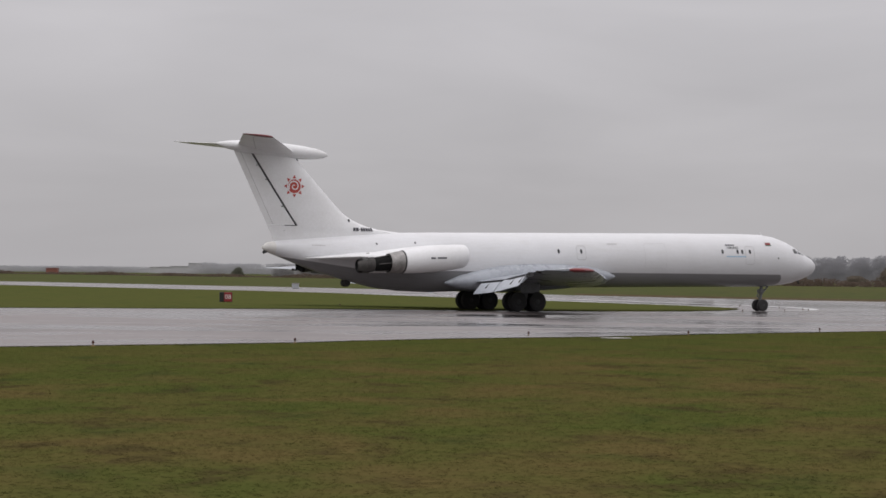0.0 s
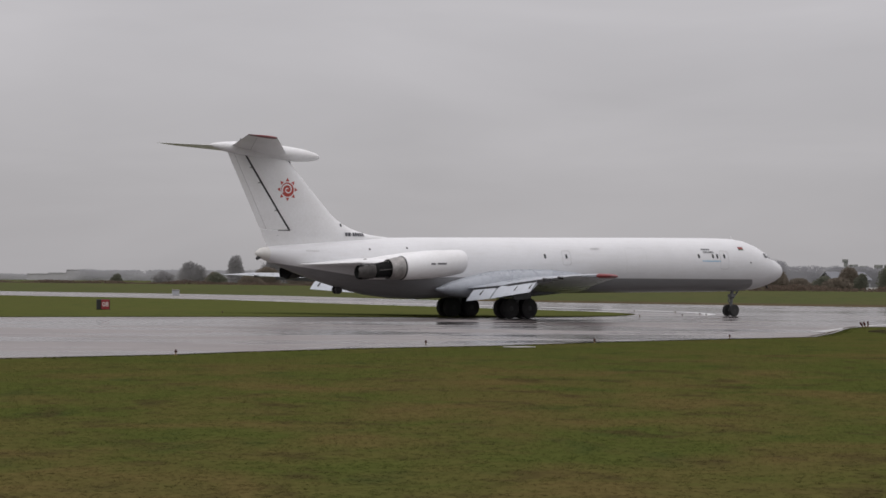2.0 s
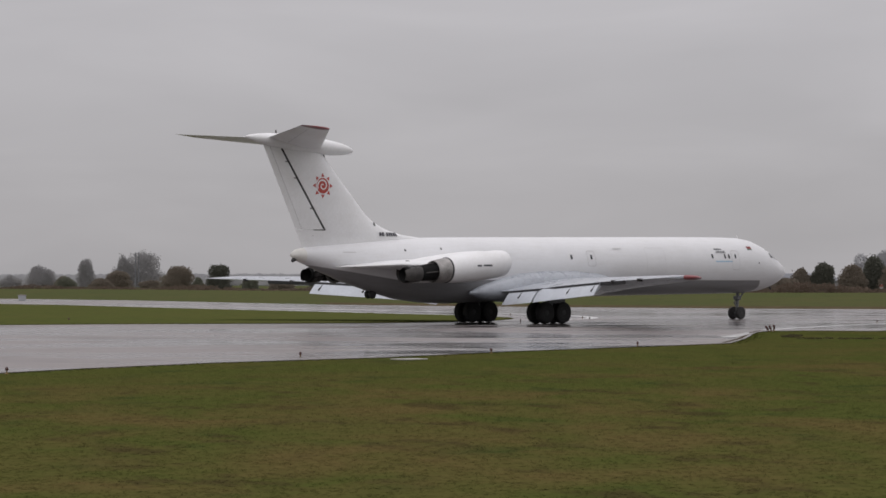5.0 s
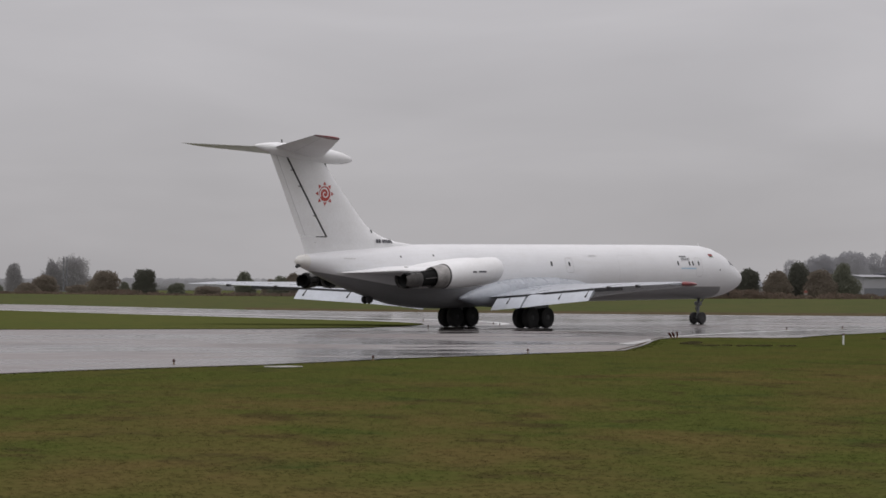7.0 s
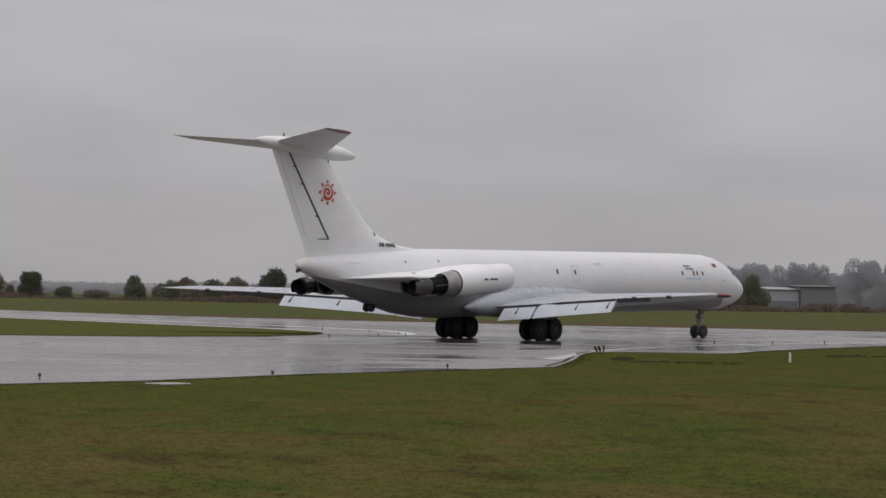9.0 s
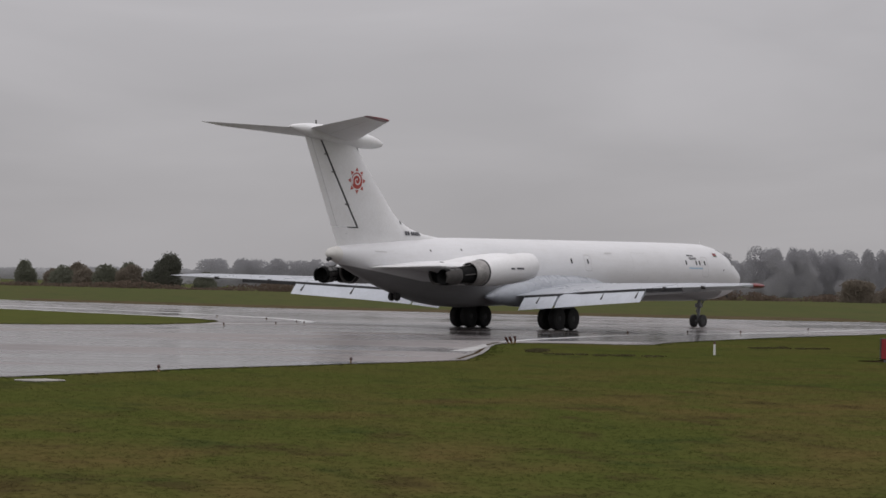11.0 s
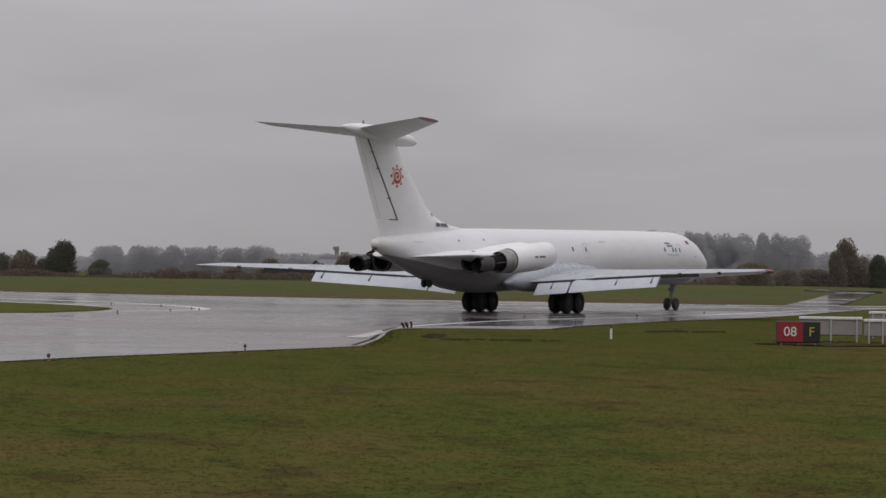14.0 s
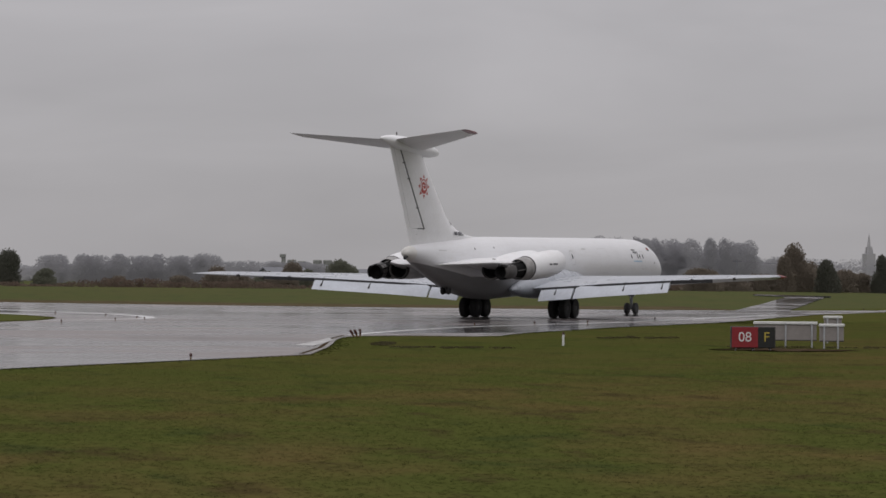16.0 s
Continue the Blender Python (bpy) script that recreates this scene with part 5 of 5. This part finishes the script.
def gable_shed(x, y, w, d, wall_h, ridge_h, turn, label, doors=(), roof=None, wall=None):
    root = tagged(new("shed"), label, "building")
    root.matrix_basis = pose(x, y, 0, 0, 0, turn)
    bm = bmesh.new()
    box(bm, -w / 2, w / 2, 0, d, 0, wall_h)
    loft([[(sx, 0.1, wall_h - 0.02), (sx, d - 0.1, wall_h - 0.02), (sx, d / 2, ridge_h - 0.3)] for sx in (-w / 2 + 0.02, w / 2 - 0.02)], bm=bm)
    part("wall", bm, wall or HAZE_WALL, root, "", 0)
    bm = bmesh.new()
    pr = [[(sx, -0.4, wall_h - 0.05), (sx, d / 2, ridge_h), (sx, d + 0.4, wall_h - 0.05), (sx, d / 2, ridge_h - 0.25)] for sx in (-w / 2 - 0.3, w / 2 + 0.3)]
    loft(pr, bm=bm)
    part("roof", bm, roof or HAZE_DARK, root, "", 0)
    for x0, x1, z0, z1 in doors:
        bm = bmesh.new()
        box(bm, x0, x1, -0.06, 0.05, z0, z1)
        part("door", bm, HAZE_DARK, root, "dark sliding door", 0)
    return root


gable_shed(108.5, 470, 7.5, 14, 3.2, 4.8, 0, "long low grey shed in the mist", roof=HAZE_DARK)
gable_shed(127.5, 470, 11, 14, 3.2, 4.6, 0, "long low grey shed in the mist", roof=HAZE_DARK)
gable_shed(142.2, 430, 5.6, 12, 5.0, 5.4, 0, "pale grey shed with a dark low door", ((-2.6, 2.5, 1.2, 2.9),), roof=HAZE_WALL)
gable_shed(148.3, 429, 6.4, 12, 5.6, 5.8, 0, "dark blue-grey hangar beside a paler shed", wall=HAZE_DARK)
for x, h in ((120.6, 5.6), (122.8, 5.3), (126.2, 5.6), (128.4, 5.6)):
    silo(x, 520, 0.95, h + 0.8, SILO, "dull green silo in the mist")
tower = tagged(new("plant_tower"), "thin grey-green plant tower beside the silos", "tower")
tower.location = (118.8, 520, 0)
bm = bmesh.new()
box(bm, -0.4, 0.4, -0.3, 0.3, 0, 7.2, 0.03)
part("shaft", bm, SILO, tower, "", 0)
bm = bmesh.new()
box(bm, -0.75, 0.45, -0.4, 0.4, 7.1, 7.8, 0.05)
part("head", bm, SILO, tower, "", 0)
for x in (-7.4, -6.6):
    bm = bmesh.new()
    tube(bm, (0, 0, 0), (0, 0, 10.2), 0.13, 0.11, 10)
    st = tagged(part("chimney", bm, HAZE_DARK), "thin grey chimney among misty trees", "chimney", "chimney pair")
    st.location = (x, 606, 0)
block = tagged(new("apartment_block"), "distant block tinted pale with mist", "building")
block.location = (-96.5, 900, 0)
for x0, x1, h in ((-12.0, -4.0, 3.7), (-4.0, 3.0, 4.1), (3.0, 11.5, 5.3)):
    bm = bmesh.new()
    box(bm, x0, x1 - 0.02, 0, 8, 0, h)
    part("wall", bm, HAZE_PALE, block, "", 0)
    bm = bmesh.new()
    box(bm, x0 - 0.1, x1 + 0.05, -0.2, 8.2, h, h + 0.2)
    part("roof", bm, HAZE_PALE, block, "", 0)

church = tagged(new("church"), "distant church with a pointed spire in mist", "church")
church.location = (456.5, 900, 0)
bm = bmesh.new()
box(bm, -2.0, 2.0, -2.0, 2.0, 0, 14.6)
part("tower", bm, SPIRE, church, "", 0)
bm = bmesh.new()
box(bm, -1.0, 1.0, -1.0, 1.0, 14.6, 17.4)
part("belfry", bm, SPIRE, church, "", 0)
bm = bmesh.new()
tube(bm, (0, 0, 17.4), (0, 0, 23.0), 0.85, 0.05, 8)
part("spire", bm, SPIRE, church, "", 0)
for sx in (-1.7, 1.7):
    bm = bmesh.new()
    tube(bm, (sx, 0, 14.6), (sx, 0, 16.6), 0.3, 0.03, 6)
    part("pinnacle", bm, SPIRE, church, "", 0)
bm = bmesh.new()
box(bm, 2.05, 16, -4, 4, 0, 8.0)
part("nave", bm, SPIRE, church, "", 0)
for x in (186.5, 205.6):
    pole = tagged(new("power_pole"), "thin power pole before distant woods", "pole", "power poles")
    pole.location = (x, 440, 0)
    bm = bmesh.new()
    tube(bm, (0, 0, 0), (0, 0, 7.0), 0.11, 0.08, 8)
    part("shaft", bm, HAZE_DARK, pole)
    bm = bmesh.new()
    box(bm, -0.9, 0.9, -0.06, 0.06, 6.5, 6.65)
    part("crossarm", bm, HAZE_DARK, pole, "", 0)
wire = bmesh.new()
sag = [(186.5 + 19.1 * k / 12, 440, 6.66 - 0.5 * (1 - (k / 6 - 1) ** 2)) for k in range(13)]
for a, b in zip(sag, sag[1:]):
    tube(wire, a, b, 0.025, 0.025, 5)
tagged(part("power_cable", wire, HAZE_DARK), "thin sagging cable between two power poles", "cable")


# ---- movement ----
def motions():
    walk(plane, [(t, pose(x, y, 0.03, 0, 0, h)) for t, x, y, h in TAXI])
    gone = [0.0]
    for (ta, xa, ya, ha), (tb, xb, yb, hb) in zip(TAXI, TAXI[1:]):
        c, s = math.cos(radians(ha)), math.sin(radians(ha))
        gone.append(gone[-1] + max((xb - xa) * c + (yb - ya) * s, 0.0))
    steps = [k * 0.1 for k in range(161)]
    run = np.interp(steps, [r[0] for r in TAXI], gone)
    for tyre, x, y, r in ROLLING:
        walk(tyre, [(t, pose(x, y, r) @ Matrix.Rotation(d / r, 4, "Y")) for t, d in zip(steps, run)])


motions()
